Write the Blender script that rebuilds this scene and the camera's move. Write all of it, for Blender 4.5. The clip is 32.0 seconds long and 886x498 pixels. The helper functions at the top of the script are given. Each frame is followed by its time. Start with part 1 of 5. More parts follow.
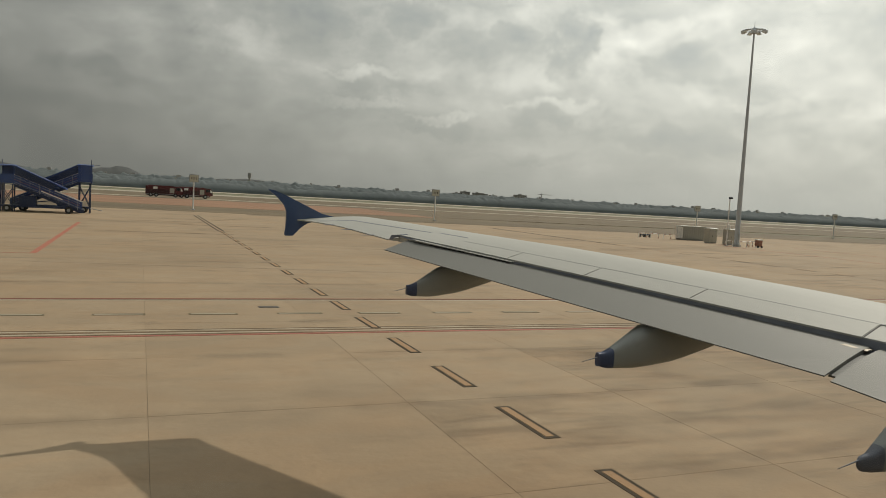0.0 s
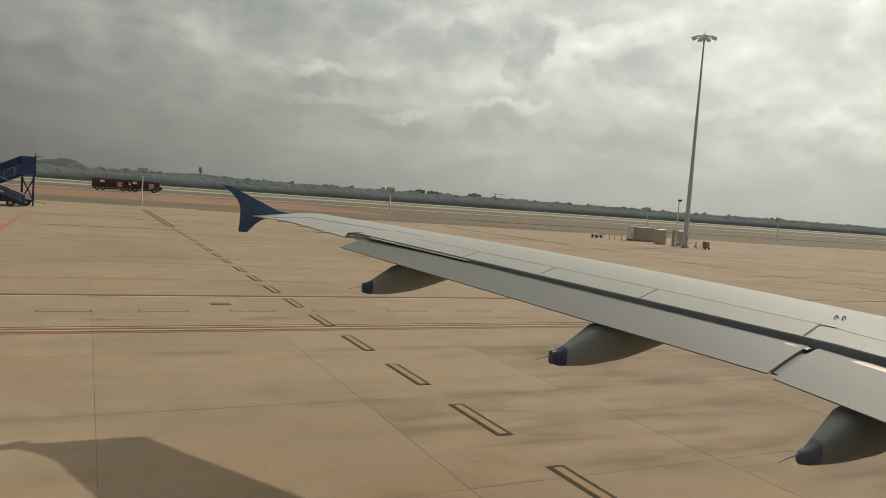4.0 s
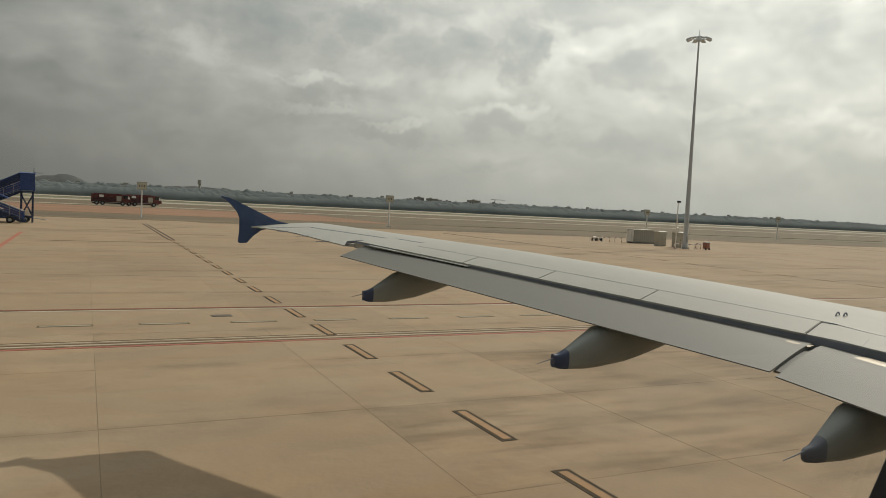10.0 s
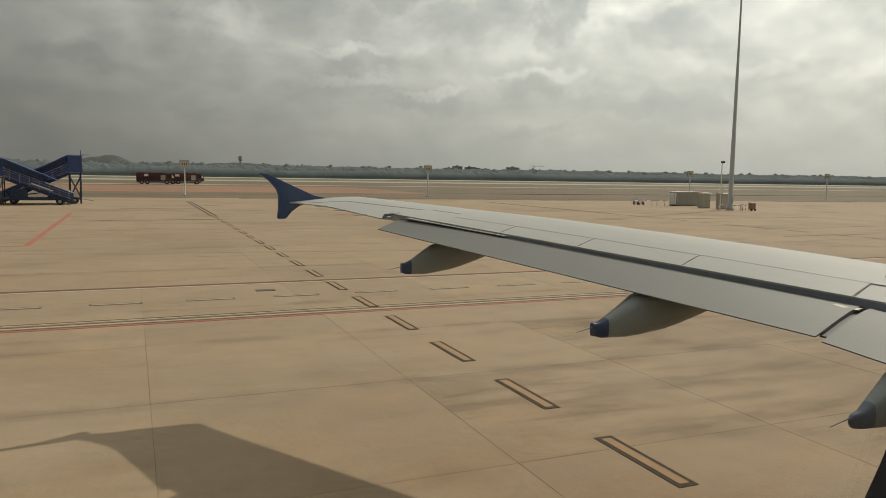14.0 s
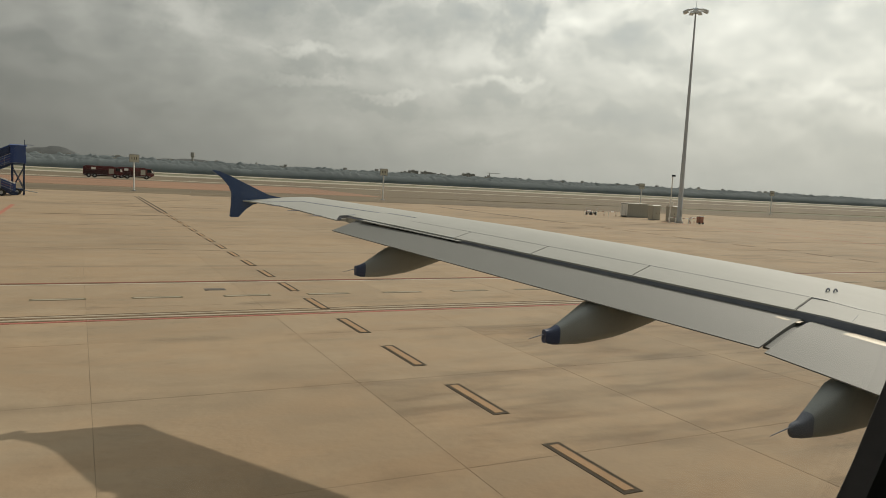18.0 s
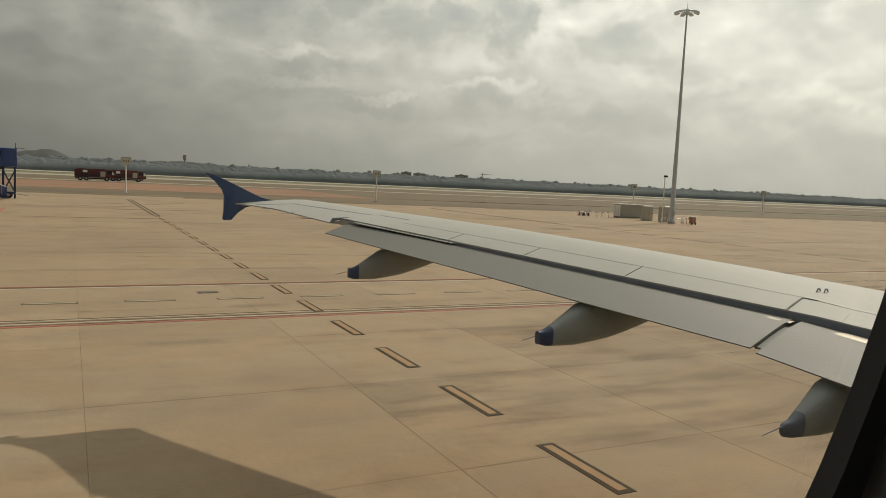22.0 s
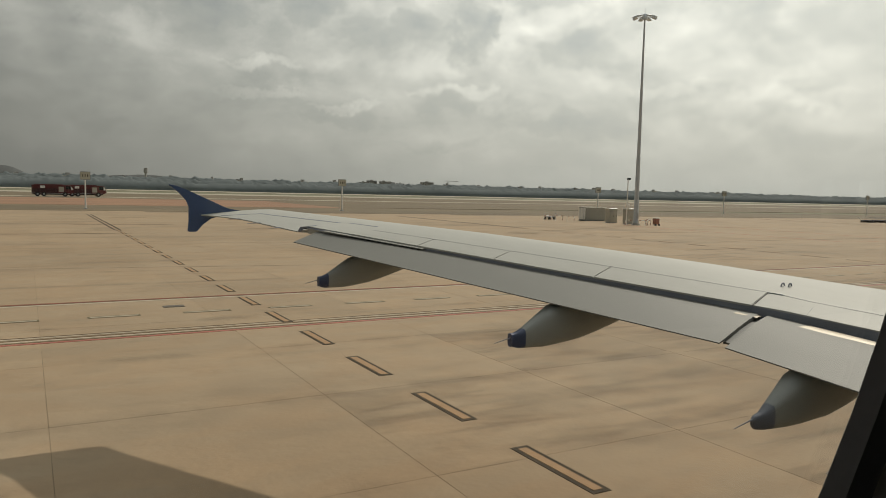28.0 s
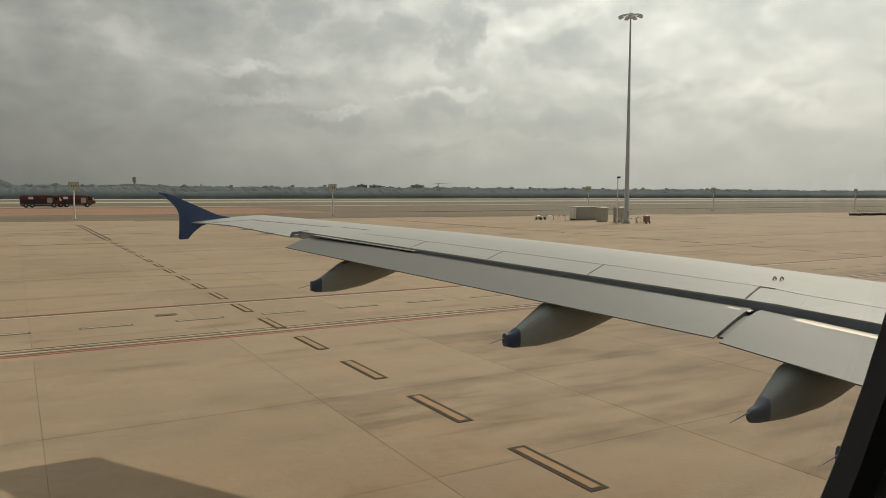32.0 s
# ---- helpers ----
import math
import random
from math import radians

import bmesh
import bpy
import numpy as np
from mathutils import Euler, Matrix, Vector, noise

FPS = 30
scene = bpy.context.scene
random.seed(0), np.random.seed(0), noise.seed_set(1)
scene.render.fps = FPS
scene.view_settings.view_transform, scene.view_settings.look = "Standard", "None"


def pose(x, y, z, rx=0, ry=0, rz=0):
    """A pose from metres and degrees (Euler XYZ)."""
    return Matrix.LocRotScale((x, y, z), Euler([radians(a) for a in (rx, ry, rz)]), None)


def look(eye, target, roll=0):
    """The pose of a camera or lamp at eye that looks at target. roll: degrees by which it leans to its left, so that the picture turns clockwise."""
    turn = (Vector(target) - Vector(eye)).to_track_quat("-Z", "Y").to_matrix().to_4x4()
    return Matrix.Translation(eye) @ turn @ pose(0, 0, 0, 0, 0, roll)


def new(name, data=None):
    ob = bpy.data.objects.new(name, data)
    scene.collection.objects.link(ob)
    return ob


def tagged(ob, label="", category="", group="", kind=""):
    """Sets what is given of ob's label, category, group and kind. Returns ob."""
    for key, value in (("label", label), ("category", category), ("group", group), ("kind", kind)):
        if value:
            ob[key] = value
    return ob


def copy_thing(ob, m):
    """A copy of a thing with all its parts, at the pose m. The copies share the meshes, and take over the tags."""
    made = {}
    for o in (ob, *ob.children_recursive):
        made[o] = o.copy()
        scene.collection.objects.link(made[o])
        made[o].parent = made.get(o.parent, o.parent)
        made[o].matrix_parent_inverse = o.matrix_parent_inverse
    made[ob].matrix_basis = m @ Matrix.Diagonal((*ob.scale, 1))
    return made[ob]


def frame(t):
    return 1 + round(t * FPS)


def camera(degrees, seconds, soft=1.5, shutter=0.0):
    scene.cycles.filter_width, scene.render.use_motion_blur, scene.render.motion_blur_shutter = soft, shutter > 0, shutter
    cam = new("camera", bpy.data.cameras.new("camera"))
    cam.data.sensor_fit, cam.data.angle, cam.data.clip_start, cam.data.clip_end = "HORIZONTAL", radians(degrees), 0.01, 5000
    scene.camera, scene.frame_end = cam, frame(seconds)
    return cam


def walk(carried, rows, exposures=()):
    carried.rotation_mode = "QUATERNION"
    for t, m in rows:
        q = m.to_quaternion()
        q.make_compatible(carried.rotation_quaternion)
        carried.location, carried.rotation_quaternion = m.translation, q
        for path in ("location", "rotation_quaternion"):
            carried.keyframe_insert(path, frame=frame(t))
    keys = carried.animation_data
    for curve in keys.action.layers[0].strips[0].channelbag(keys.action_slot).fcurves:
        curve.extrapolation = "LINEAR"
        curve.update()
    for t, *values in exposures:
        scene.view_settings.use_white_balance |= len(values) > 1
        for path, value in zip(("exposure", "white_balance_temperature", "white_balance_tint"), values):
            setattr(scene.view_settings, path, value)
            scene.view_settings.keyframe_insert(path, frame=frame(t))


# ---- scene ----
cam = camera(61.8, 32.0, soft=0.7)
PATH = [
    (0, (-0.2180, -0.0580, 4.5122), (0.5422, 1.7869, 4.3759), 3.29),
    (0.5, (-0.2656, -0.0750, 4.5044), (0.4749, 1.7787, 4.3806), 3.45),
    (1, (-0.2372, -0.0682, 4.5164), (0.4985, 1.7861, 4.3749), 3.53),
    (1.5, (-0.2414, -0.0737, 4.4841), (0.4942, 1.7821, 4.3618), 3.55),
    (2, (-0.2697, -0.0788, 4.4798), (0.4650, 1.7774, 4.3578), 3.70),
    (2.5, (-0.2589, -0.0851, 4.4691), (0.4880, 1.7656, 4.3386), 4.01),
    (3, (-0.2506, -0.0822, 4.4887), (0.4779, 1.7762, 4.3635), 4.31),
    (3.5, (-0.2242, -0.0816, 4.4970), (0.5505, 1.7580, 4.3718), 4.06),
    (4, (-0.2769, -0.1035, 4.5158), (0.5962, 1.6910, 4.3830), 4.16),
    (4.5, (-0.2925, -0.1067, 4.4903), (0.5810, 1.6894, 4.3859), 3.48),
    (6.5, (-0.2957, -0.0917, 4.4930), (0.5601, 1.7129, 4.3881), 3.37),
    (7, (-0.2606, -0.1152, 4.4926), (0.5903, 1.6922, 4.3968), 3.18),
    (7.5, (-0.2836, -0.1020, 4.4946), (0.5851, 1.6963, 4.3886), 3.05),
    (8, (-0.2613, -0.1152, 4.5194), (0.6267, 1.6729, 4.3992), 3.04),
    (8.5, (-0.3008, -0.1110, 4.4915), (0.5951, 1.6738, 4.3823), 2.91),
    (9, (-0.2774, -0.1260, 4.5174), (0.5940, 1.6699, 4.3938), 2.99),
    (9.5, (-0.2745, -0.0949, 4.4960), (0.5887, 1.7058, 4.3860), 3.32),
    (10, (-0.2625, -0.1057, 4.5033), (0.6092, 1.6907, 4.3890), 2.82),
    (10.5, (-0.2524, -0.1029, 4.4928), (0.6665, 1.6707, 4.3935), 1.31),
    (11, (-0.2603, -0.1186, 4.5127), (0.6499, 1.6598, 4.4173), 1.15),
    (11.5, (-0.2675, -0.1162, 4.5077), (0.6838, 1.6422, 4.4513), 0.05),
    (12, (-0.2713, -0.1225, 4.5288), (0.6683, 1.6404, 4.4306), 0.95),
    (12.5, (-0.2280, -0.1005, 4.4925), (0.6362, 1.6985, 4.3641), 1.30),
    (13, (-0.2200, -0.1012, 4.5270), (0.6590, 1.6850, 4.3343), 0.73),
    (13.5, (-0.2383, -0.0996, 4.5104), (0.5580, 1.7262, 4.3302), 1.41),
    (14, (-0.2063, -0.1055, 4.5372), (0.5660, 1.7284, 4.3357), 0.96),
    (14.5, (-0.2021, -0.0952, 4.5362), (0.5505, 1.7476, 4.3419), 1.11),
    (15, (-0.1960, -0.1078, 4.5384), (0.6434, 1.6968, 4.3409), 1.87),
    (15.5, (-0.1938, -0.1084, 4.5484), (0.6591, 1.6906, 4.3587), 2.30),
    (17.5, (-0.2278, -0.1032, 4.5270), (0.6422, 1.6899, 4.3594), 3.09),
    (18, (-0.2204, -0.0941, 4.5286), (0.6658, 1.6893, 4.3436), 2.97),
    (18.5, (-0.2149, -0.1015, 4.5390), (0.6634, 1.6868, 4.3637), 2.83),
    (19, (-0.2221, -0.1226, 4.5500), (0.6834, 1.6531, 4.3854), 1.78),
    (19.5, (-0.2145, -0.1176, 4.5570), (0.6723, 1.6678, 4.3963), 2.08),
    (20, (-0.2203, -0.1117, 4.5498), (0.6684, 1.6720, 4.3805), 2.73),
    (20.5, (-0.2139, -0.1137, 4.5547), (0.6623, 1.6772, 4.3974), 2.83),
    (21, (-0.2223, -0.0988, 4.5366), (0.6740, 1.6802, 4.3574), 3.17),
    (21.5, (-0.2333, -0.1159, 4.5385), (0.6542, 1.6685, 4.3711), 2.84),
    (22, (-0.2275, -0.1133, 4.5392), (0.6747, 1.6625, 4.3590), 2.73),
    (22.5, (-0.2245, -0.1009, 4.5294), (0.6615, 1.6829, 4.3477), 2.76),
    (23, (-0.2265, -0.1090, 4.5261), (0.6555, 1.6776, 4.3530), 2.54),
    (23.5, (-0.2200, -0.1162, 4.5396), (0.6536, 1.6761, 4.3835), 2.29),
    (24, (-0.2199, -0.0898, 4.5235), (0.6832, 1.6883, 4.3716), 1.36),
    (24.5, (-0.2140, -0.0960, 4.5372), (0.6891, 1.6841, 4.4118), 0.59),
    (25, (-0.2398, -0.1107, 4.5318), (0.6687, 1.6669, 4.4102), 0.69),
    (25.5, (-0.2239, -0.0968, 4.5331), (0.7028, 1.6703, 4.3977), 0.82),
    (27.5, (-0.2510, -0.0932, 4.5070), (0.7124, 1.6537, 4.3648), 0.42),
    (28, (-0.2593, -0.0957, 4.5103), (0.7207, 1.6406, 4.3526), 1.42),
    (28.5, (-0.3011, -0.0970, 4.5264), (0.7541, 1.5795, 4.2513), -1.57),
    (29, (-0.2657, -0.0924, 4.5194), (0.8441, 1.5548, 4.2845), -1.06),
    (29.5, (-0.2775, -0.1058, 4.5107), (0.7439, 1.6059, 4.3471), -1.50),
    (30, (-0.2514, -0.0923, 4.5103), (0.7556, 1.6278, 4.3446), -0.73),
    (30.5, (-0.2684, -0.1006, 4.5122), (0.7317, 1.6257, 4.3725), -0.25),
    (31, (-0.2660, -0.0905, 4.5161), (0.7377, 1.6319, 4.3547), 0.16),
    (31.5, (-0.2675, -0.0917, 4.5016), (0.7448, 1.6256, 4.3402), -0.21),
    (32, (-0.2701, -0.0921, 4.4984), (0.7293, 1.6338, 4.3477), 0.16),
]
walk(cam, [(t, look(eye, target, roll)) for t, eye, target, roll in PATH],
     [(0, 0, 6500, 10), (4, 0, 6500, 10), (7, -0.02, 6500, 10), (11, -0.03, 6500, 10), (12, -0.08, 6520, 10), (13, -0.02, 6560, 10), (15, 0.06, 6540, 10), (18, 0.03, 6540, 10), (21, 0, 6680, 10), (22, 0.02, 6780, 10), (24, 0.03, 6760, 10), (25, 0.03, 6680, 10), (28, 0.02, 6540, 10), (29, 0.08, 6500, 10), (29.5, 0.02, 6500, 10), (30, 0.06, 6500, 10), (31, -0.02, 6540, 10), (32, -0.02, 6560, 10)])

# ---- world, sun, exposure ----
SUN_DIR = Vector((4.1, 2.03, 3.9)).normalized()      # towards the sun: ahead of the wing and outboard
sun_el = math.asin(SUN_DIR.z)
sun_az = math.atan2(SUN_DIR.x, SUN_DIR.y)


# single cloud masses: azimuth, elevation, half width, half height in degrees, and tone
DARK_MASSES = [
    (30.8, 11.8, 2.0, 1.8, -1.5), (32.1, 12.4, 1.3, 1.5, -0.7), (18.9, 13.1, 2.4, 1.5, -1.1), (12.7, 11.8, 2.0, 0.9, -0.6), (-3.4, 7.6, 3.5, 0.7, -0.7),
    (5.4, 7.0, 2.6, 1.0, -0.6), (25.0, 11.9, 2.6, 1.1, -0.7), (37.8, 5.1, 4.3, 0.9, -0.9), (28.9, 3.6, 2.6, 0.4, -0.6), (21.2, 5.1, 2.4, 0.6, -0.7),
    (4.7, 4.0, 3.0, 0.5, -0.6), (50.3, 12.7, 2.6, 1.7, -0.6), (39.5, 10.5, 2.6, 1.1, -0.5), (29.6, 6.4, 2.4, 0.6, -0.6), (17.5, 8.1, 2.2, 0.6, -0.5),
    (-1.7, 4.8, 4.8, 1.0, -0.4), (54.9, 4.2, 3.9, 0.8, -0.6), (49.2, 6.0, 3.9, 0.5, -0.4), (11.5, 12.8, 2.6, 0.9, -0.5)]
BRIGHT_MASSES = [
    (6.4, 10.5, 2.6, 1.1, 0.8), (15.5, 8.9, 2.6, 0.4, 0.9), (19.9, 9.9, 2.6, 1.1, 0.6), (16.5, 6.8, 3.0, 0.4, 0.9), (21.8, 6.1, 2.4, 0.3, 0.9),
    (30.0, 7.6, 3.3, 0.4, 1.0), (32.8, 6.9, 1.3, 1.0, 0.6), (34.3, 10.2, 2.8, 1.0, 0.8), (33.2, 13.6, 2.2, 0.7, 0.7), (38.1, 12.7, 2.4, 0.9, 0.8),
    (26.2, 13.8, 2.6, 0.7, 0.5), (45.8, 7.9, 3.0, 0.5, 0.7), (54.1, 7.0, 3.5, 0.5, 0.8), (40.8, 8.7, 3.9, 0.8, 0.5), (0.6, 10.3, 3.5, 1.1, 0.4),
    (23.4, 9.3, 3.0, 0.9, 0.4), (46.8, 13.0, 3.5, 1.7, 0.5), (9.6, 9.1, 2.6, 0.9, 0.3), (29.0, 9.6, 2.6, 1.1, 0.6)]


def build_world():
    w = bpy.data.worlds.new("overcast_sky")
    scene.world = w
    w.use_nodes = True
    nt = w.node_tree
    nt.nodes.clear()
    N, L = nt.nodes.new, nt.links.new
    out = N("ShaderNodeOutputWorld")
    sky = N("ShaderNodeTexSky")
    sky.sky_type, sky.sun_disc = "NISHITA", False
    sky.sun_elevation, sky.sun_rotation = sun_el, sun_az
    sky.air_density, sky.dust_density = 1.6, 4.0
    bg_sky = N("ShaderNodeBackground")
    bg_sky.inputs[1].default_value = 0.06
    L(sky.outputs[0], bg_sky.inputs[0])
    tc = N("ShaderNodeTexCoord")
    sep = N("ShaderNodeSeparateXYZ")
    L(tc.outputs["Generated"], sep.inputs[0])

    def mth(op, a, b=None, c=None):
        n = N("ShaderNodeMath")
        n.operation = op
        for i, v in enumerate((a, b, c)):
            if v is None:
                continue
            if isinstance(v, (int, float)):
                n.inputs[i].default_value = v
            else:
                L(v, n.inputs[i])
        return n.outputs[0]

    up = mth("ADD", mth("MAXIMUM", sep.outputs[2], 0.0), 0.36)
    comb = N("ShaderNodeCombineXYZ")
    L(mth("DIVIDE", sep.outputs[0], up), comb.inputs[0])
    L(mth("DIVIDE", sep.outputs[1], up), comb.inputs[1])
    comb.inputs[2].default_value = 3.7

    def cloud_noise(scale, detail, rough, dist, w_off, vec=None):
        n = N("ShaderNodeTexNoise")
        n.noise_dimensions = "4D"
        n.inputs["Scale"].default_value = scale
        n.inputs["Detail"].default_value = detail
        n.inputs["Roughness"].default_value = rough
        n.inputs["Distortion"].default_value = dist
        n.inputs["W"].default_value = w_off
        L(vec or comb.outputs[0], n.inputs["Vector"])
        return n.outputs["Fac"]

    puff = N("ShaderNodeMapping")
    puff.inputs["Scale"].default_value = (1.0, 1.0, 1.7)
    L(tc.outputs["Generated"], puff.inputs[0])
    big = cloud_noise(1.2, 3.0, 0.5, 0.1, 1.3)
    mid = cloud_noise(7.5, 9.0, 0.52, 0.2, 4.1, puff.outputs[0])
    # the same field a little nearer the sun: the difference lights the sunward edges of the clouds
    lit = N("ShaderNodeVectorMath")
    lit.operation = "ADD"
    L(puff.outputs[0], lit.inputs[0])
    lit.inputs[1].default_value = (0.016, 0.008, 0.032)
    mid_sun = cloud_noise(7.5, 9.0, 0.52, 0.2, 4.1, lit.outputs[0])
    rim = mth("MULTIPLY", mth("SUBTRACT", mid, mid_sun), 0.30)
    fine = cloud_noise(19.0, 6.0, 0.55, 0.1, 7.7, puff.outputs[0])
    # billows: round lobes parted by soft dark creases
    lobe = mth("ABSOLUTE", mth("SUBTRACT", cloud_noise(10.0, 6.0, 0.46, 0.15, 2.6, puff.outputs[0]), 0.5))
    rim = mth("ADD", rim, mth("MULTIPLY_ADD", lobe, 0.13, -0.012))
    mixv = mth("ADD", rim, mth("ADD", mth("MULTIPLY", big, 0.09), mth("ADD", mth("MULTIPLY", mid, 0.15), mth("MULTIPLY_ADD", fine, 0.10, 0.344))))
    warp = N("ShaderNodeTexNoise")
    warp.inputs["Scale"].default_value, warp.inputs["Detail"].default_value, warp.inputs["Roughness"].default_value = 16.0, 6, 0.6
    L(tc.outputs["Generated"], warp.inputs["Vector"])
    off = N("ShaderNodeVectorMath")
    off.operation = "MULTIPLY_ADD"
    L(warp.outputs["Color"], off.inputs[0])
    off.inputs[1].default_value = (0.15, 0.15, 0.085)
    L(tc.outputs["Generated"], off.inputs[2])
    bent = N("ShaderNodeVectorMath")
    bent.operation = "SUBTRACT"
    L(off.outputs[0], bent.inputs[0])
    bent.inputs[1].default_value = (0.075, 0.075, 0.0425)
    for az, el, wa, we, tone in DARK_MASSES + BRIGHT_MASSES:
        a, e_ = radians(az), radians(el)
        centre = Vector((math.sin(a) * math.cos(e_), math.cos(a) * math.cos(e_), math.sin(e_)))
        side = Vector((math.cos(a), -math.sin(a), 0))
        upv = side.cross(centre)
        sq = []
        for axis, half in ((side, radians(wa)), (upv, radians(we))):
            dt = N("ShaderNodeVectorMath")
            dt.operation = "DOT_PRODUCT"
            L(bent.outputs[0], dt.inputs[0])
            dt.inputs[1].default_value = axis / (half * 1.25)
            sh = mth("SUBTRACT", dt.outputs["Value"], axis.dot(centre) / (half * 1.25))
            sq.append(mth("MULTIPLY", sh, sh))
        bell = mth("MAXIMUM", mth("SUBTRACT", 1.0, mth("ADD", sq[0], sq[1])), 0.0)
        mixv = mth("ADD", mixv, mth("MULTIPLY", bell, 0.074 * tone))
    # towards the sun the layer is thinner and brighter
    dot = N("ShaderNodeVectorMath")
    dot.operation = "DOT_PRODUCT"
    L(tc.outputs["Generated"], dot.inputs[0])
    dot.inputs[1].default_value = SUN_DIR
    toward = mth("POWER", mth("MAXIMUM", mth("MULTIPLY_ADD", dot.outputs["Value"], 0.5, 0.5), 0.0), 4.3)
    ramp = N("ShaderNodeValToRGB")
    e = ramp.color_ramp.elements
    e[0].position, e[0].color = 0.37, (0.80, 0.865, 0.84, 1)
    e[1].position, e[1].color = 0.62, (1.80, 1.82, 1.66, 1)
    m1 = ramp.color_ramp.elements.new(0.47)
    m1.color = (1.05, 1.09, 1.005, 1)
    m2 = ramp.color_ramp.elements.new(0.54)
    m2.color = (1.37, 1.395, 1.275, 1)
    L(mixv, ramp.inputs[0])
    # haze washes the cloud pattern out near the horizon
    haze = mth("POWER", mth("SUBTRACT", 1.0, mth("MINIMUM", mth("MAXIMUM", mth("MULTIPLY", sep.outputs[2], 4.0), 0.0), 1.0)), 1.6)
    mx = N("ShaderNodeMix")
    mx.data_type = "RGBA"
    L(mth("MULTIPLY", haze, 0.92), mx.inputs[0])
    L(ramp.outputs[0], mx.inputs[6])
    mx.inputs[7].default_value = (0.915, 0.94, 0.85, 1)
    bg_cloud = N("ShaderNodeBackground")
    L(mx.outputs[2], bg_cloud.inputs[0])
    L(mth("MAXIMUM", mth("MULTIPLY_ADD", toward, 0.842, 0.066), 0.195), bg_cloud.inputs[1])
    mixs = N("ShaderNodeMixShader")
    mixs.inputs[0].default_value = 0.93
    L(bg_sky.outputs[0], mixs.inputs[1])
    L(bg_cloud.outputs[0], mixs.inputs[2])
    L(mixs.outputs[0], out.inputs[0])


build_world()
sun_data = bpy.data.lights.new("sun", "SUN")
sun_data.energy, sun_data.angle, sun_data.color = 2.3, radians(0.7), (1.0, 0.93, 0.80)
sun_ob = new("sun", sun_data)
sun_ob.matrix_world = look(SUN_DIR * 50, (0, 0, 0))


# ---- materials ----
def material(name, color, rough=0.6, metal=0.0, vary=0.12, scale=3.0, bump=0.0, bscale=None, spots=0.0, random=0.0, coord="Object",
             coat=0.0, stretch=(1, 1, 1), spec=0.5):
    m = bpy.data.materials.new(name)
    m.use_nodes = True
    nt = m.node_tree
    N, L = nt.nodes.new, nt.links.new
    b = nt.nodes["Principled BSDF"]
    b.inputs["Roughness"].default_value = rough
    b.inputs["Metallic"].default_value = metal
    b.inputs["Specular IOR Level"].default_value = spec
    b.inputs["Coat Weight"].default_value = coat
    if coord == "World":
        geo = N("ShaderNodeNewGeometry")
        src = geo.outputs["Position"]
    else:
        tc = N("ShaderNodeTexCoord")
        src = tc.outputs["Object"]
    mp = N("ShaderNodeMapping")
    mp.inputs["Scale"].default_value = stretch
    L(src, mp.inputs[0])
    n1 = N("ShaderNodeTexNoise")
    n1.inputs["Scale"].default_value, n1.inputs["Detail"].default_value = scale, 6
    n1.inputs["Roughness"].default_value = 0.62
    L(mp.outputs[0], n1.inputs["Vector"])
    n2 = N("ShaderNodeTexNoise")
    n2.inputs["Scale"].default_value, n2.inputs["Detail"].default_value = scale * 9, 5
    L(mp.outputs[0], n2.inputs["Vector"])
    add = N("ShaderNodeMath")
    add.operation = "MULTIPLY_ADD"
    L(n2.outputs["Fac"], add.inputs[0])
    add.inputs[1].default_value = 0.4
    sc = N("ShaderNodeMath")
    sc.operation = "MULTIPLY"
    L(n1.outputs["Fac"], sc.inputs[0])
    sc.inputs[1].default_value = 0.6
    L(sc.outputs[0], add.inputs[2])
    rmp = N("ShaderNodeMapRange")
    rmp.inputs[1].default_value, rmp.inputs[2].default_value = 0.3, 0.7
    rmp.inputs[3].default_value, rmp.inputs[4].default_value = 1 - vary, 1 + vary
    L(add.outputs[0], rmp.inputs[0])
    fac = rmp.outputs[0]
    if random:
        oi = N("ShaderNodeObjectInfo")
        rr = N("ShaderNodeMapRange")
        rr.inputs[3].default_value, rr.inputs[4].default_value = 1 - random, 1 + random
        L(oi.outputs["Random"], rr.inputs[0])
        mm = N("ShaderNodeMath")
        mm.operation = "MULTIPLY"
        L(fac, mm.inputs[0])
        L(rr.outputs[0], mm.inputs[1])
        fac = mm.outputs[0]
    vm = N("ShaderNodeVectorMath")
    vm.operation = "SCALE"
    vm.inputs[0].default_value = color
    L(fac, vm.inputs["Scale"])
    L(vm.outputs[0], b.inputs["Base Color"])
    rgh = N("ShaderNodeMapRange")
    rgh.inputs[3].default_value, rgh.inputs[4].default_value = max(rough - 0.08, 0.02), min(rough + 0.08, 1)
    L(n1.outputs["Fac"], rgh.inputs[0])
    L(rgh.outputs[0], b.inputs["Roughness"])
    if bump:
        bp = N("ShaderNodeBump")
        bp.inputs["Strength"].default_value = bump
        bp.inputs["Distance"].default_value = 0.02
        L(n2.outputs["Fac"], bp.inputs["Height"])
        L(bp.outputs[0], b.inputs["Normal"])
    return m


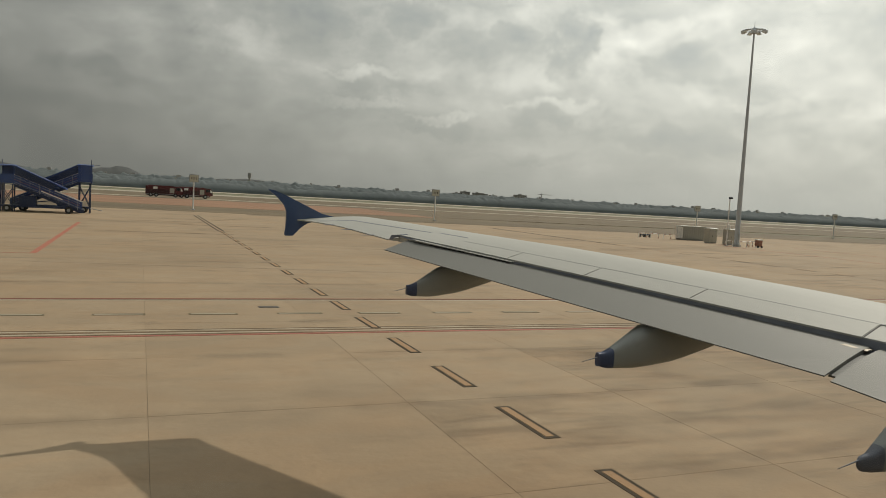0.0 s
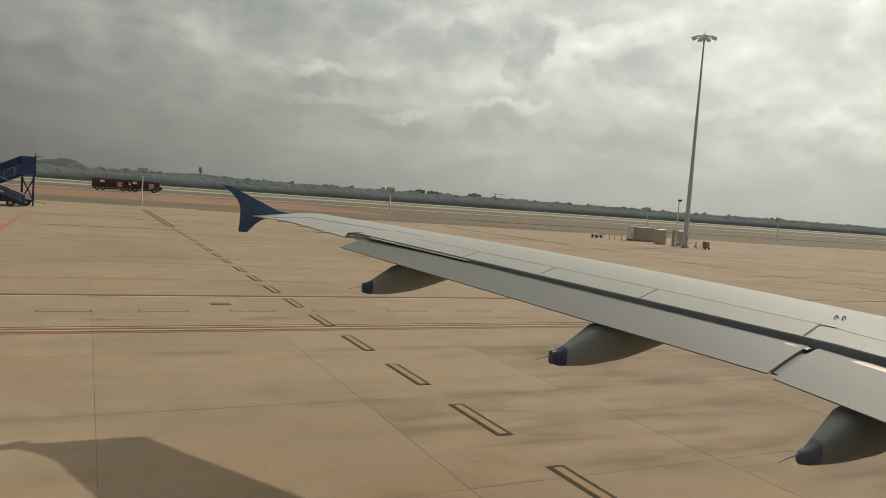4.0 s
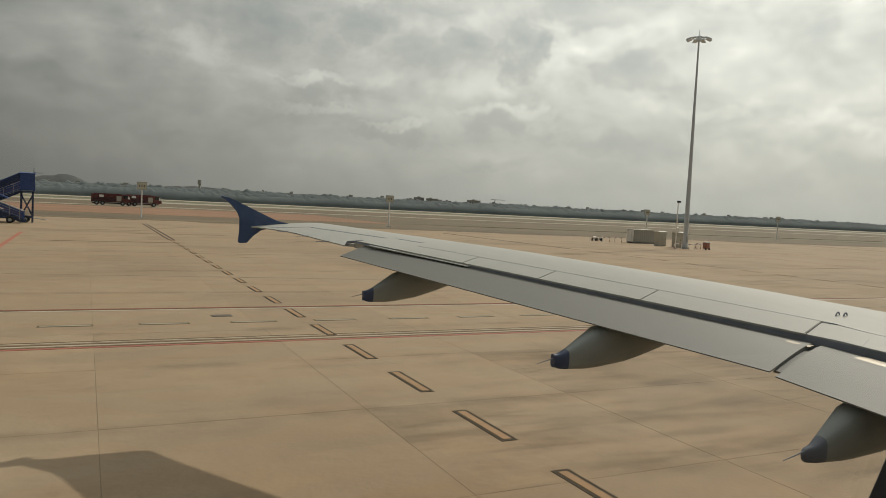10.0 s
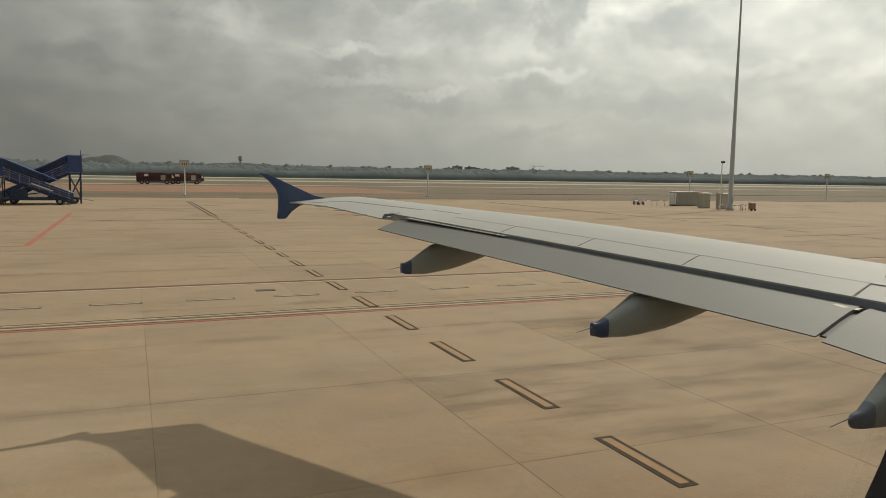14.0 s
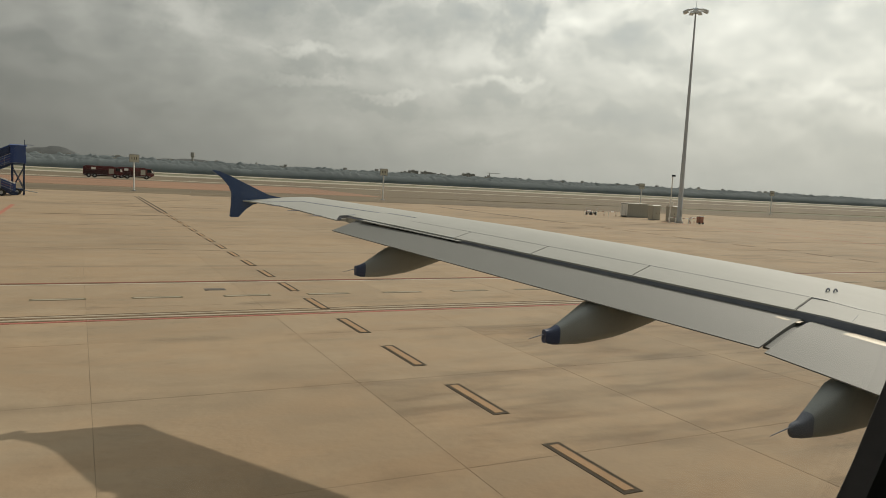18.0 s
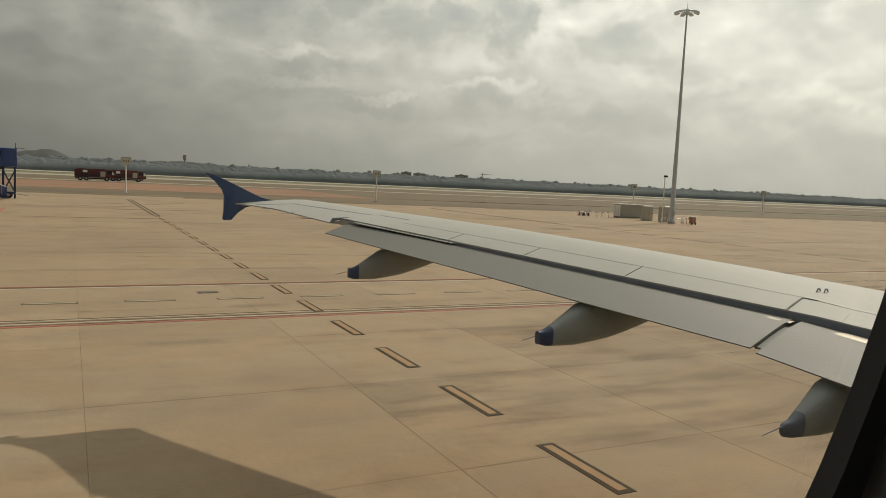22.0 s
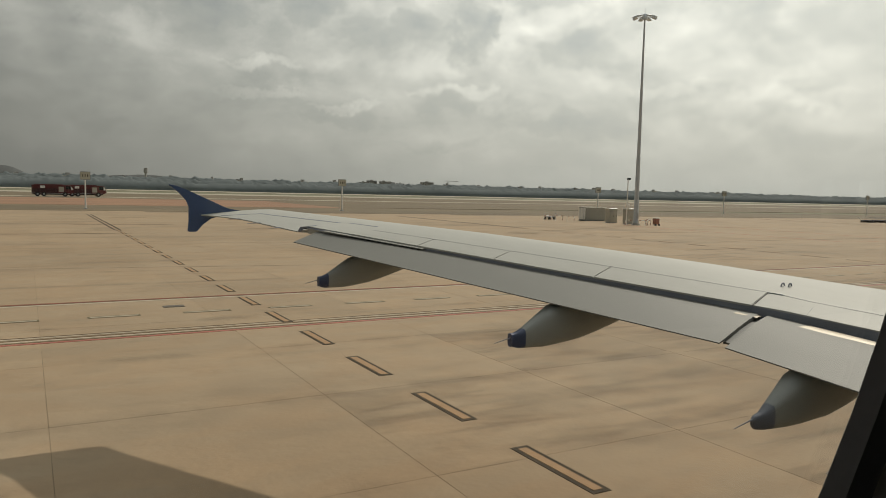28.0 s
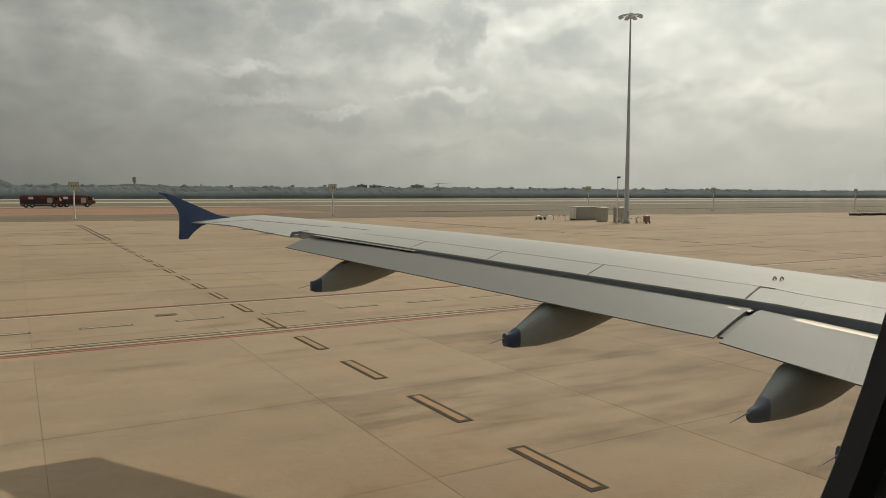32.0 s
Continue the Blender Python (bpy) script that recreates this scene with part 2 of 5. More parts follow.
def concrete_material(name="apron_concrete", scuffed=False):
    """Weathered apron concrete: slab to slab tone, broad stains, scuffs, dirt along the joints, fine grain."""
    m = material(name, (0.340, 0.261, 0.176), rough=0.85, vary=0.12, scale=0.9, bump=0.25, random=0.05, coord="World", spec=0.2)
    nt = m.node_tree
    N, L = nt.nodes.new, nt.links.new
    b = nt.nodes["Principled BSDF"]
    prev = b.inputs["Base Color"].links[0].from_socket
    geo = N("ShaderNodeNewGeometry")
    pos = geo.outputs["Position"]

    def stain(scale, stretch, off, detail=5):
        mp = N("ShaderNodeMapping")
        mp.inputs["Scale"].default_value = stretch
        mp.inputs["Location"].default_value = (off, off, 0)
        L(pos, mp.inputs[0])
        n = N("ShaderNodeTexNoise")
        n.inputs["Scale"].default_value, n.inputs["Detail"].default_value, n.inputs["Roughness"].default_value = scale, detail, 0.6
        n.inputs["Distortion"].default_value = 0.4
        L(mp.outputs[0], n.inputs["Vector"])
        return n.outputs["Fac"]

    def remap(v, lo, hi, a, c):
        r = N("ShaderNodeMapRange")
        r.interpolation_type = "SMOOTHSTEP"
        r.inputs[1].default_value, r.inputs[2].default_value = lo, hi
        r.inputs[3].default_value, r.inputs[4].default_value = a, c
        L(v, r.inputs[0])
        return r.outputs[0]

    def darken(v):
        s = N("ShaderNodeVectorMath")
        s.operation = "SCALE"
        L(prev, s.inputs[0])
        L(v, s.inputs["Scale"])
        return s.outputs[0]

    layers = [(0.16, (0.6, 1.1, 1), 0.46, 0.74, 0.80, 0.0), (0.5, (0.35, 1.6, 1), 0.50, 0.74, 0.86, 31.0), (1.2, (1.6, 0.5, 1), 0.60, 0.78, 0.90, 77.0),
              (0.05, (1, 1, 1), 0.45, 0.7, 0.90, 5.0), (2.2, (3.0, 0.3, 1), 0.50, 0.80, 0.95, 13.0), (2.2, (0.22, 3.0, 1), 0.50, 0.80, 0.94, 47.0),
              (5.0, (1, 1, 1), 0.50, 0.75, 0.86, 91.0)]
    if scuffed:
        layers += [(0.9, (0.3, 1.7, 1), 0.48, 0.66, 0.76, 3.0), (0.5, (0.5, 1.1, 1), 0.45, 0.64, 0.80, 19.0), (5.0, (2.2, 0.16, 1), 0.50, 0.66, 0.92, 23.0)]
    for scale, stretch, lo, hi, dark, off in layers:
        prev = darken(remap(stain(scale, stretch, off), lo, hi, 1.0, dark))
    # laterite dust trodden in: broad reddish patches
    for scale, off, tint in ((0.11, 140.0, (1.02, 0.995, 0.965)), (0.6, 170.0, (1.025, 0.985, 0.95))):
        dust = N("ShaderNodeMix")
        dust.data_type, dust.blend_type = "RGBA", "MULTIPLY"
        L(remap(stain(scale, (0.6, 1.2, 1), off), 0.42, 0.62, 0.0, 1.0), dust.inputs[0])
        L(prev, dust.inputs[6])
        dust.inputs[7].default_value = (*tint, 1)
        prev = dust.outputs[2]
    # dirt washed along the joints that run beside the taxi line
    sep = N("ShaderNodeSeparateXYZ")
    L(pos, sep.inputs[0])
    sh = N("ShaderNodeMath")
    sh.operation = "SUBTRACT"
    L(sep.outputs[1], sh.inputs[0])
    sh.inputs[1].default_value = 9.85
    pp = N("ShaderNodeMath")
    pp.operation = "PINGPONG"
    L(sh.outputs[0], pp.inputs[0])
    pp.inputs[1].default_value = 2.55
    near = remap(pp.outputs[0], 0.05, 0.55, 1.0, 0.0)
    patch = remap(stain(0.35, (1, 0.5, 1), 55.0), 0.45, 0.62, 0.0, 0.22)
    mul = N("ShaderNodeMath")
    mul.operation = "MULTIPLY"
    L(near, mul.inputs[0])
    L(patch, mul.inputs[1])
    inv = N("ShaderNodeMath")
    inv.operation = "SUBTRACT"
    inv.inputs[0].default_value = 1.0
    L(mul.outputs[0], inv.inputs[1])
    prev = darken(inv.outputs[0])
    L(prev, b.inputs["Base Color"])
    return m


def joint_material():
    """Joint filler, dark where it is sound and dusted over elsewhere."""
    m = material("joint_filler", (0.215, 0.163, 0.107), rough=0.9, vary=0.62, scale=0.35, coord="World", spec=0.2)
    return m


M_CONC_SC = concrete_material("scuffed_concrete", True)
M_CONC = concrete_material()
M_JOINT = joint_material()
M_LINEDK = material("worn_dark_line", (0.17, 0.122, 0.08), rough=0.9, vary=0.3, scale=2.5, coord="World", spec=0.1)
M_TYRE = material("tyre_track", (0.29, 0.216, 0.138), rough=0.85, vary=0.22, scale=0.8, coord="World")
M_COVERPL = material("cover_plate_steel", (0.13, 0.115, 0.10), rough=0.8, vary=0.2, scale=5, coord="World", spec=0.2)
M_CAPGREY = material("weathered_cap_paint", (0.13, 0.145, 0.185), rough=0.5, vary=0.15, scale=4, coord="World")
M_REDDK = material("dark_red_road_paint", (0.20, 0.07, 0.045), rough=0.8, vary=0.28, scale=2.5, coord="World", spec=0.2)
M_RED = material("red_road_paint", (0.31, 0.085, 0.055), rough=0.7, vary=0.28, scale=2.5, coord="World")
M_REDBR = material("faded_red_paint", (0.36, 0.12, 0.07), rough=0.75, vary=0.3, scale=2.2, coord="World")
M_WHITE_P = material("white_road_paint", (0.44, 0.38, 0.29), rough=0.7, vary=0.16, scale=3, coord="World")
M_YEL_P = material("yellow_taxi_paint", (0.35, 0.225, 0.125), rough=0.85, vary=0.18, scale=3, coord="World", spec=0.2)
M_BLK_P = material("black_taxi_border", (0.07, 0.055, 0.038), rough=0.9, vary=0.3, scale=3, coord="World", spec=0.15)
M_GREEN_P = material("dark_centre_paint", (0.15, 0.125, 0.08), rough=0.9, vary=0.3, scale=3, coord="World", spec=0.1)
M_WING = material("wing_grey_paint", (0.415, 0.415, 0.388), rough=0.6, vary=0.05, scale=0.7, bump=0.02, coord="World", stretch=(1, 0.35, 1), spec=0.2)
# grey set well below the wing's: the sloping flaps' weaker sunlight is in the colour
M_FLAP = material("flap_shaded_grey_paint", (0.172, 0.172, 0.16), rough=0.58, vary=0.06, scale=0.9, coord="World", stretch=(1, 0.3, 1), spec=0.2)
M_FAIR = material("fairing_grey_paint", (0.265, 0.285, 0.28), rough=0.45, vary=0.09, scale=1.3, coord="World")
M_COVE = material("dark_flap_cove", (0.22, 0.24, 0.29), rough=0.7, vary=0.2, scale=2, coord="World")
# dark grey of the spoiler joints, and of the shade painted between the flaps
M_GAP = material("gap_shade_and_joint_grey", (0.13, 0.13, 0.125), rough=0.7, vary=0.15, scale=4, coord="World")
M_BLUE = material("airline_blue_paint", (0.042, 0.08, 0.19), rough=0.35, vary=0.08, scale=2, coord="World")
M_CAPBLUE = material("faded_blue_cap_paint", (0.045, 0.065, 0.135), rough=0.45, vary=0.15, scale=4, coord="World")
M_SEAL = material("bare_metal", (0.22, 0.19, 0.145), rough=0.46, metal=0.45, vary=0.1, scale=5)
M_DARK = material("black_rubber", (0.02, 0.02, 0.02), rough=0.7, vary=0.2, scale=6)
M_GSEBLUE = material("ground_equipment_blue", (0.025, 0.06, 0.20), rough=0.5, vary=0.22, scale=1.2)
M_GSEDK = material("dark_blue_steel", (0.014, 0.028, 0.075), rough=0.55, vary=0.2, scale=1.5)
M_STEEL = material("galvanised_steel", (0.37, 0.38, 0.38), rough=0.5, metal=0.1, vary=0.1, scale=2)
M_CONTAINER = material("container_grey_paint", (0.33, 0.325, 0.29), rough=0.55, vary=0.1, scale=0.8)
M_CAB = material("cabinet_cream_paint", (0.42, 0.40, 0.34), rough=0.5, vary=0.06, scale=1.2)
M_WHITE = material("white_paint", (0.84, 0.83, 0.79), rough=0.5, vary=0.06, scale=1.5)
M_ORANGE = material("safety_orange", (0.33, 0.15, 0.105), rough=0.6, vary=0.1, scale=3)
M_FIREDK = material("fire_engine_dark_panel", (0.05, 0.014, 0.016), rough=0.5, vary=0.2, scale=1)
M_FIRERED = material("fire_engine_red", (0.10, 0.018, 0.02), rough=0.4, vary=0.1, scale=1)
M_SIGN = material("sign_yellow_brown", (0.55, 0.53, 0.44), rough=0.6, vary=0.1, scale=2)
M_MAST = material("pale_mast_steel", (0.47, 0.51, 0.55), rough=0.5, vary=0.06, scale=0.6, coord="World")
M_LAMP = material("lamp_grey", (0.62, 0.68, 0.74), rough=0.4, metal=0.1, vary=0.08, scale=3)
M_GLASSDK = material("dark_glass", (0.02, 0.025, 0.03), rough=0.12, vary=0.05, scale=2)
M_TRIM = material("window_bezel_grey", (0.36, 0.335, 0.31), rough=0.6, vary=0.08, scale=14, bump=0.05)
M_GASKET = material("window_gasket", (0.05, 0.047, 0.047), rough=0.5, vary=0.15, scale=20)
M_PANE = bpy.data.materials.new("window_acrylic")
M_PANE.use_nodes = True
pb = M_PANE.node_tree.nodes["Principled BSDF"]
pb.inputs["Transmission Weight"].default_value, pb.inputs["Roughness"].default_value, pb.inputs["IOR"].default_value = 1.0, 0.0, 1.3
pb.inputs["Base Color"].default_value = (1.0, 0.995, 0.98, 1)
M_LINING = material("cabin_lining", (0.62, 0.59, 0.54), rough=0.7, vary=0.06, scale=9, bump=0.08)
M_GRASS = material("dry_grass", (0.135, 0.10, 0.056), rough=0.95, vary=0.42, scale=0.06, bump=0.4, coord="World", stretch=(0.35, 1, 1))
M_FARGRASS = material("far_grass", (0.135, 0.13, 0.07), rough=0.95, vary=0.4, scale=0.03, coord="World", stretch=(0.3, 1, 1))
M_DIRT = material("orange_dirt", (0.255, 0.138, 0.077), rough=0.95, vary=0.3, scale=0.08, bump=0.3, coord="World", stretch=(0.3, 1, 1))
M_TAXI = material("far_taxiway_concrete", (0.34, 0.30, 0.23), rough=0.85, vary=0.12, scale=0.1, coord="World", stretch=(0.3, 1, 1))
# distance haze is put into the leaf colour: paler and bluer than real foliage
M_TREE = material("hazed_tree_foliage", (0.235, 0.27, 0.28), rough=1.0, vary=0.20, scale=0.10, coord="World")
# leaves let half of the light through
nt = M_TREE.node_tree
tr = nt.nodes.new("ShaderNodeBsdfTranslucent")
tm = nt.nodes.new("ShaderNodeMixShader")
tm.inputs[0].default_value = 0.5
pbs = nt.nodes["Principled BSDF"]
nt.links.new(pbs.inputs["Base Color"].links[0].from_socket, tr.inputs["Color"])
nt.links.new(pbs.outputs[0], tm.inputs[1])
nt.links.new(tr.outputs[0], tm.inputs[2])
nt.links.new(tm.outputs[0], nt.nodes["Material Output"].inputs[0])
M_HILL = material("hazy_hill", (0.055, 0.06, 0.06), rough=1.0, vary=0.2, scale=0.02, coord="World")
M_BLDG = material("far_building_concrete", (0.34, 0.33, 0.315), rough=0.9, vary=0.1, scale=0.1, coord="World")
M_BLDGW = material("far_building_white", (0.55, 0.54, 0.5), rough=0.9, vary=0.1, scale=0.1, coord="World")
M_WIN = material("far_window", (0.09, 0.095, 0.10), rough=0.3, vary=0.1, scale=0.5, coord="World")


# ---- mesh helpers ----
def part(name, bm, mat, parent=None, label="", smooth=False):
    me = bpy.data.meshes.new(name)
    bmesh.ops.recalc_face_normals(bm, faces=bm.faces[:])
    bm.to_mesh(me)
    bm.free()
    me.materials.append(mat)
    if smooth:
        for p in me.polygons:
            p.use_smooth = True
        me.set_sharp_from_angle(angle=radians(40))
    ob = new(name, me)
    if parent is not None:
        ob.parent = parent
    if label:
        ob["label"] = label
    return ob


def empty(name, x, y, z, label, category, group="", rz=0):
    ob = new(name)
    ob.empty_display_size = 0.3
    ob.matrix_basis = pose(x, y, z, 0, 0, rz)
    return tagged(ob, label, category, group)


def box(bm, x0, x1, y0, y1, z0, z1, bev=0.0):
    if bev <= 0:
        v = [bm.verts.new((x, y, z)) for z in (z0, z1) for y in (y0, y1) for x in (x0, x1)]
        for f in ((0, 2, 3, 1), (4, 5, 7, 6), (0, 1, 5, 4), (2, 6, 7, 3), (0, 4, 6, 2), (1, 3, 7, 5)):
            bm.faces.new([v[i] for i in f])
        return bm
    t = bmesh.new()
    box(t, x0, x1, y0, y1, z0, z1)
    bmesh.ops.bevel(t, geom=t.edges[:], offset=bev, segments=2, affect="EDGES", profile=0.5)
    vm = {v: bm.verts.new(v.co) for v in t.verts}
    for f in t.faces:
        bm.faces.new([vm[v] for v in f.verts])
    t.free()
    return bm


def bar(bm, p, q, r, r2=None, n=8):
    """A round bar from p to q."""
    p, q = Vector(p), Vector(q)
    r2 = r if r2 is None else r2
    d = (q - p).normalized()
    a = d.orthogonal().normalized()
    b = d.cross(a)
    rings = []
    for c, rad in ((p, r), (q, r2)):
        rings.append([bm.verts.new(c + rad * (math.cos(2 * math.pi * i / n) * a + math.sin(2 * math.pi * i / n) * b)) for i in range(n)])
    for i in range(n):
        j = (i + 1) % n
        bm.faces.new((rings[0][i], rings[0][j], rings[1][j], rings[1][i]))
    bm.faces.new(rings[0][::-1])
    bm.faces.new(rings[1])
    return bm


def loft(bm, rings, cap=True):
    vs = [[bm.verts.new(p) for p in r] for r in rings]
    n = len(rings[0])
    for a, b in zip(vs, vs[1:]):
        for i in range(n):
            j = (i + 1) % n
            bm.faces.new((a[i], a[j], b[j], b[i]))
    if cap:
        bm.faces.new(vs[0][::-1])
        bm.faces.new(vs[-1])
    return bm


def prism(bm, pts, axis, lo, hi):
    """A flat outline (pairs) pushed from lo to hi along an axis: 'x' takes (y, z), 'y' takes (x, z), 'z' takes (x, y)."""
    def co(a, b, c):
        return {"x": (c, a, b), "y": (a, c, b), "z": (a, b, c)}[axis]
    return loft(bm, [[co(a, b, lo) for a, b in pts], [co(a, b, hi) for a, b in pts]])


def lerp(a, b, t):
    return a + (b - a) * t


def table(pairs, v):
    for (a, fa), (b, fb) in zip(pairs, pairs[1:]):
        if v <= b or (b, fb) == pairs[-1]:
            return lerp(fa, fb, (v - a) / (b - a))


# ---- ground ----
SX, SY, X0, Y0 = 5.32, 5.1, 5.35, 9.85       # slab pitch and one joint crossing
EDGE_Y = 129.0                            # far edge of the apron beside the aircraft
EDGE_SLOPE = -0.098                       # the edge draws nearer ahead of the aircraft


def flat(name, x0, x1, y0, y1, z0, z1, mat, label="", parent=None, nx=1):
    bm = bmesh.new()
    box(bm, x0, x1, y0, y1, z0, z1)
    ob = part(name, bm, mat, parent)
    if parent is None:
        tagged(ob, label, "ground", kind="structure")
    return ob


def strip(name, x0, x1, y0, y1, z0, z1, mat, label):
    """A band of ground beside the apron, whose sides run parallel to the apron's far edge."""
    bm = bmesh.new()
    prism(bm, [(x0, y0 + EDGE_SLOPE * x0), (x1, y0 + EDGE_SLOPE * x1), (x1, y1 + EDGE_SLOPE * x1), (x0, y1 + EDGE_SLOPE * x0)], "z", z0, z1)
    return tagged(part(name, bm, mat), label, "ground", kind="structure")


ground = flat("ground", -2500, 4200, -800, 4600, -0.6, -0.12, M_FARGRASS, "dry grassland reaching to the horizon around the airfield")
bm = bmesh.new()
prism(bm, [(-120, -90), (330, -90), (330, EDGE_Y + EDGE_SLOPE * 330), (-120, EDGE_Y - EDGE_SLOPE * 120)], "z", -0.5, -0.004)
apron = tagged(part("pavement", bm, M_JOINT), "concrete apron with dark filled joints", "ground", kind="structure")
strip("ground_grass", -400, 900, EDGE_Y, 164, -0.3, 0.015, M_GRASS, "strip of dry brown grass along the apron edge")
strip("ground_dirt", -400, 62, 160, 226, -0.3, 0.03, M_DIRT, "bare orange earth strip beyond the grass")
flat("grass_mid", -400, 900, 160, 330, -0.3, -0.04, M_GRASS, "dry grass between apron and taxiway").name = "ground_grass"
flat("service_road", -400, 900, 240, 249, -0.3, 0.0, M_TAXI, "pale service road behind the earth strip").name = "road"
flat("taxiway", -700, 1400, 330, 372, -0.3, 0.02, M_TAXI, "pale concrete taxiway crossing the airfield").name = "road"
flat("runway", -900, 1800, 455, 510, -0.3, 0.03, M_TAXI, "distant pale runway strip").name = "road"


# ---- painted markings: thin coats lying on the slabs ----
def paint(x0, x1, y0, y1, mat, name, label, z=0.006, h=0.006):
    bm = bmesh.new()
    box(bm, x0, x1, y0, y1, -0.004, z)
    ob = part(name, bm, mat)
    return tagged(ob, label, "road marking", kind="structure")


def paint_poly(pts, mat, name, label, z=0.006):
    bm = bmesh.new()
    prism(bm, pts, "z", -0.004, z)
    ob = part(name, bm, mat)
    return tagged(ob, label, "road marking", kind="structure")


paint(-120, 330, 30.34, 30.54, M_REDDK, "trim_red_line", "dark red painted edge line of the service road")
paint(-120, 330, 30.22, 30.315, M_LINEDK, "trim_dark_line", "black painted border of the service road edge line")
paint(-120, 330, 29.98, 30.16, M_WHITE_P, "trim_white_line", "white painted edge line of the service road")
for a, b, m, c in ((23.91, 23.99, M_LINEDK, "dark"), (23.75, 23.84, M_WHITE_P, "white"), (23.53, 23.66, M_LINEDK, "dark"), (23.32, 23.42, M_WHITE_P, "white"), (23.16, 23.24, M_LINEDK, "dark"), (22.92, 23.09, M_RED, "red")):
    paint(-120, 330, a, b, m, "trim_%s_line" % c, "%s stripe of the service road's near border" % c)
for i in range(-14, 48):
    x = -1.60 + 3.05 * i
    bm = bmesh.new()
    box(bm, x, x + 1.65, 26.66, 26.98, -0.004, 0.006)
    d = tagged(part("centre_dash", bm, M_GREEN_P), "worn dark dash of the service road centre line", "road marking", "service road dashes")
    bm = bmesh.new()
    box(bm, x + 0.07, x + 1.58, 26.745, 26.895, 0.002, 0.010)
    part("dash_core", bm, M_TAXI, d)


def lead_in(xc, y0, y1, label):
    """A broken yellow lead-in line with black borders, one plate a dash."""
    k = 0
    y = y0
    while y < y1:
        bm = bmesh.new()
        box(bm, xc - 0.18, xc + 0.18, y, y + 2.2, -0.004, 0.008)
        d = tagged(part("lead_in_dash", bm, M_BLK_P), label, "road marking", "lead-in line dashes")
        bm = bmesh.new()
        box(bm, xc - 0.09, xc + 0.09, y + 0.10, y + 2.10, 0.004, 0.013)
        part("yellow_core", bm, M_YEL_P, d)
        y += 3.88


lead_in(-43.5, 8.4, 76, "broken yellow dash with black border on concrete")
lead_in(7.3, 4.30, 76, "broken yellow dash with black border on concrete")
lead_in(54.5, 8.4, 76, "broken yellow dash with black border on concrete")
for xc in (-43.5, 7.3, 54.5):
    for dx in (-0.24, 0.24):
        paint(xc + dx - 0.10, xc + dx + 0.10, 76.2, 113, M_BLK_P, "trim_lead_in_border", "dark solid border where the lead-in line ends")
for xc in (32.5, 139.0):
    paint(xc - 0.45, xc + 0.45, 4, 112, M_BLK_P, "trim_taxi_border", "black border of a solid taxi line", z=0.006)
    paint(xc - 0.15, xc + 0.15, 4, 112, M_YEL_P, "trim_taxi_line", "solid yellow taxi lead-in line", z=0.012)


def red_box(x0, x1, ya, yb):
    """Red equipment bay outline, open at the back."""
    paint_poly([(x0, ya), (x0 + 0.36, ya), (x0 + 0.36, yb), (x0, yb)], M_REDBR, "trim_bay_side", "faded red side line of an equipment bay")
    paint_poly([(x1 - 0.36, ya), (x1, ya), (x1, yb), (x1 - 0.36, yb)], M_REDBR, "trim_bay_side", "faded red side line of an equipment bay")
    paint(x0 + 0.36, x1 - 0.36, ya, ya + 0.14, M_REDBR, "trim_bay_front", "thin worn red front line of an equipment bay")


red_box(-20.95, -5.7, 48.3, 83.5)
red_box(77.0, 92.2, 48.3, 83.5)


def stop_emblem(xc, yc):
    """Red lens-shaped road sign with white strokes, painted flat on the service road."""
    pts = [(xc + 1.18 * math.cos(a) , yc + 0.62 * math.copysign(abs(math.sin(a)) ** 1.3, math.sin(a))) for a in [2 * math.pi * i / 28 for i in range(28)]]
    bm = bmesh.new()
    prism(bm, pts, "z", -0.004, 0.006)
    e = tagged(part("road_emblem", bm, M_REDBR), "red lens-shaped sign with white strokes painted on the road", "road marking")
    for i, (sx, ang) in enumerate(((-0.42, 0.9), (0.02, -0.5), (0.38, 0.9))):
        bm = bmesh.new()
        ca, sa = math.cos(ang), math.sin(ang)
        q = [(xc + sx + ca * u - sa * v, yc + sa * u + ca * v) for u, v in ((-0.36, -0.08), (0.36, -0.08), (0.36, 0.08), (-0.36, 0.08))]
        prism(bm, q, "z", 0.004, 0.012)
        part("white_stroke", bm, M_WHITE_P, e)
    bm = bmesh.new()
    prism(bm, [(xc - 0.2, yc - 2.0), (xc + 0.55, yc - 2.0), (xc + 0.4, yc - 1.45), (xc, yc - 1.45)], "z", -0.004, 0.009)
    part("red_foot", bm, M_REDBR, e)
    bm = bmesh.new()
    box(bm, xc - 0.75, xc + 1.3, yc - 1.02, yc - 0.86, -0.004, 0.010)
    part("white_bar", bm, M_WHITE_P, e)
    bm = bmesh.new()
    box(bm, xc + 0.1, xc + 1.6, yc - 2.6, yc - 2.48, -0.004, 0.007)
    part("dark_bar", bm, M_BLK_P, e)


stop_emblem(-13.95, 27.7)
stop_emblem(86.0, 27.7)


def floor_strip(pts, width, mat, name, label, z=0.004):
    """A narrow flat strip along a line of (x, y) points, lying on the slabs."""
    bm = bmesh.new()
    rings = []
    for i, (x, y) in enumerate(pts):
        a, b = pts[max(i - 1, 0)], pts[min(i + 1, len(pts) - 1)]
        d = Vector((b[0] - a[0], b[1] - a[1])).normalized()
        nx, ny = -d.y * width / 2, d.x * width / 2
        rings.append([(x + nx, y + ny, z), (x - nx, y - ny, z), (x - nx, y - ny, -0.004), (x + nx, y + ny, -0.004)])
    loft(bm, rings)
    return tagged(part(name, bm, mat), label, "ground marking", kind="structure")


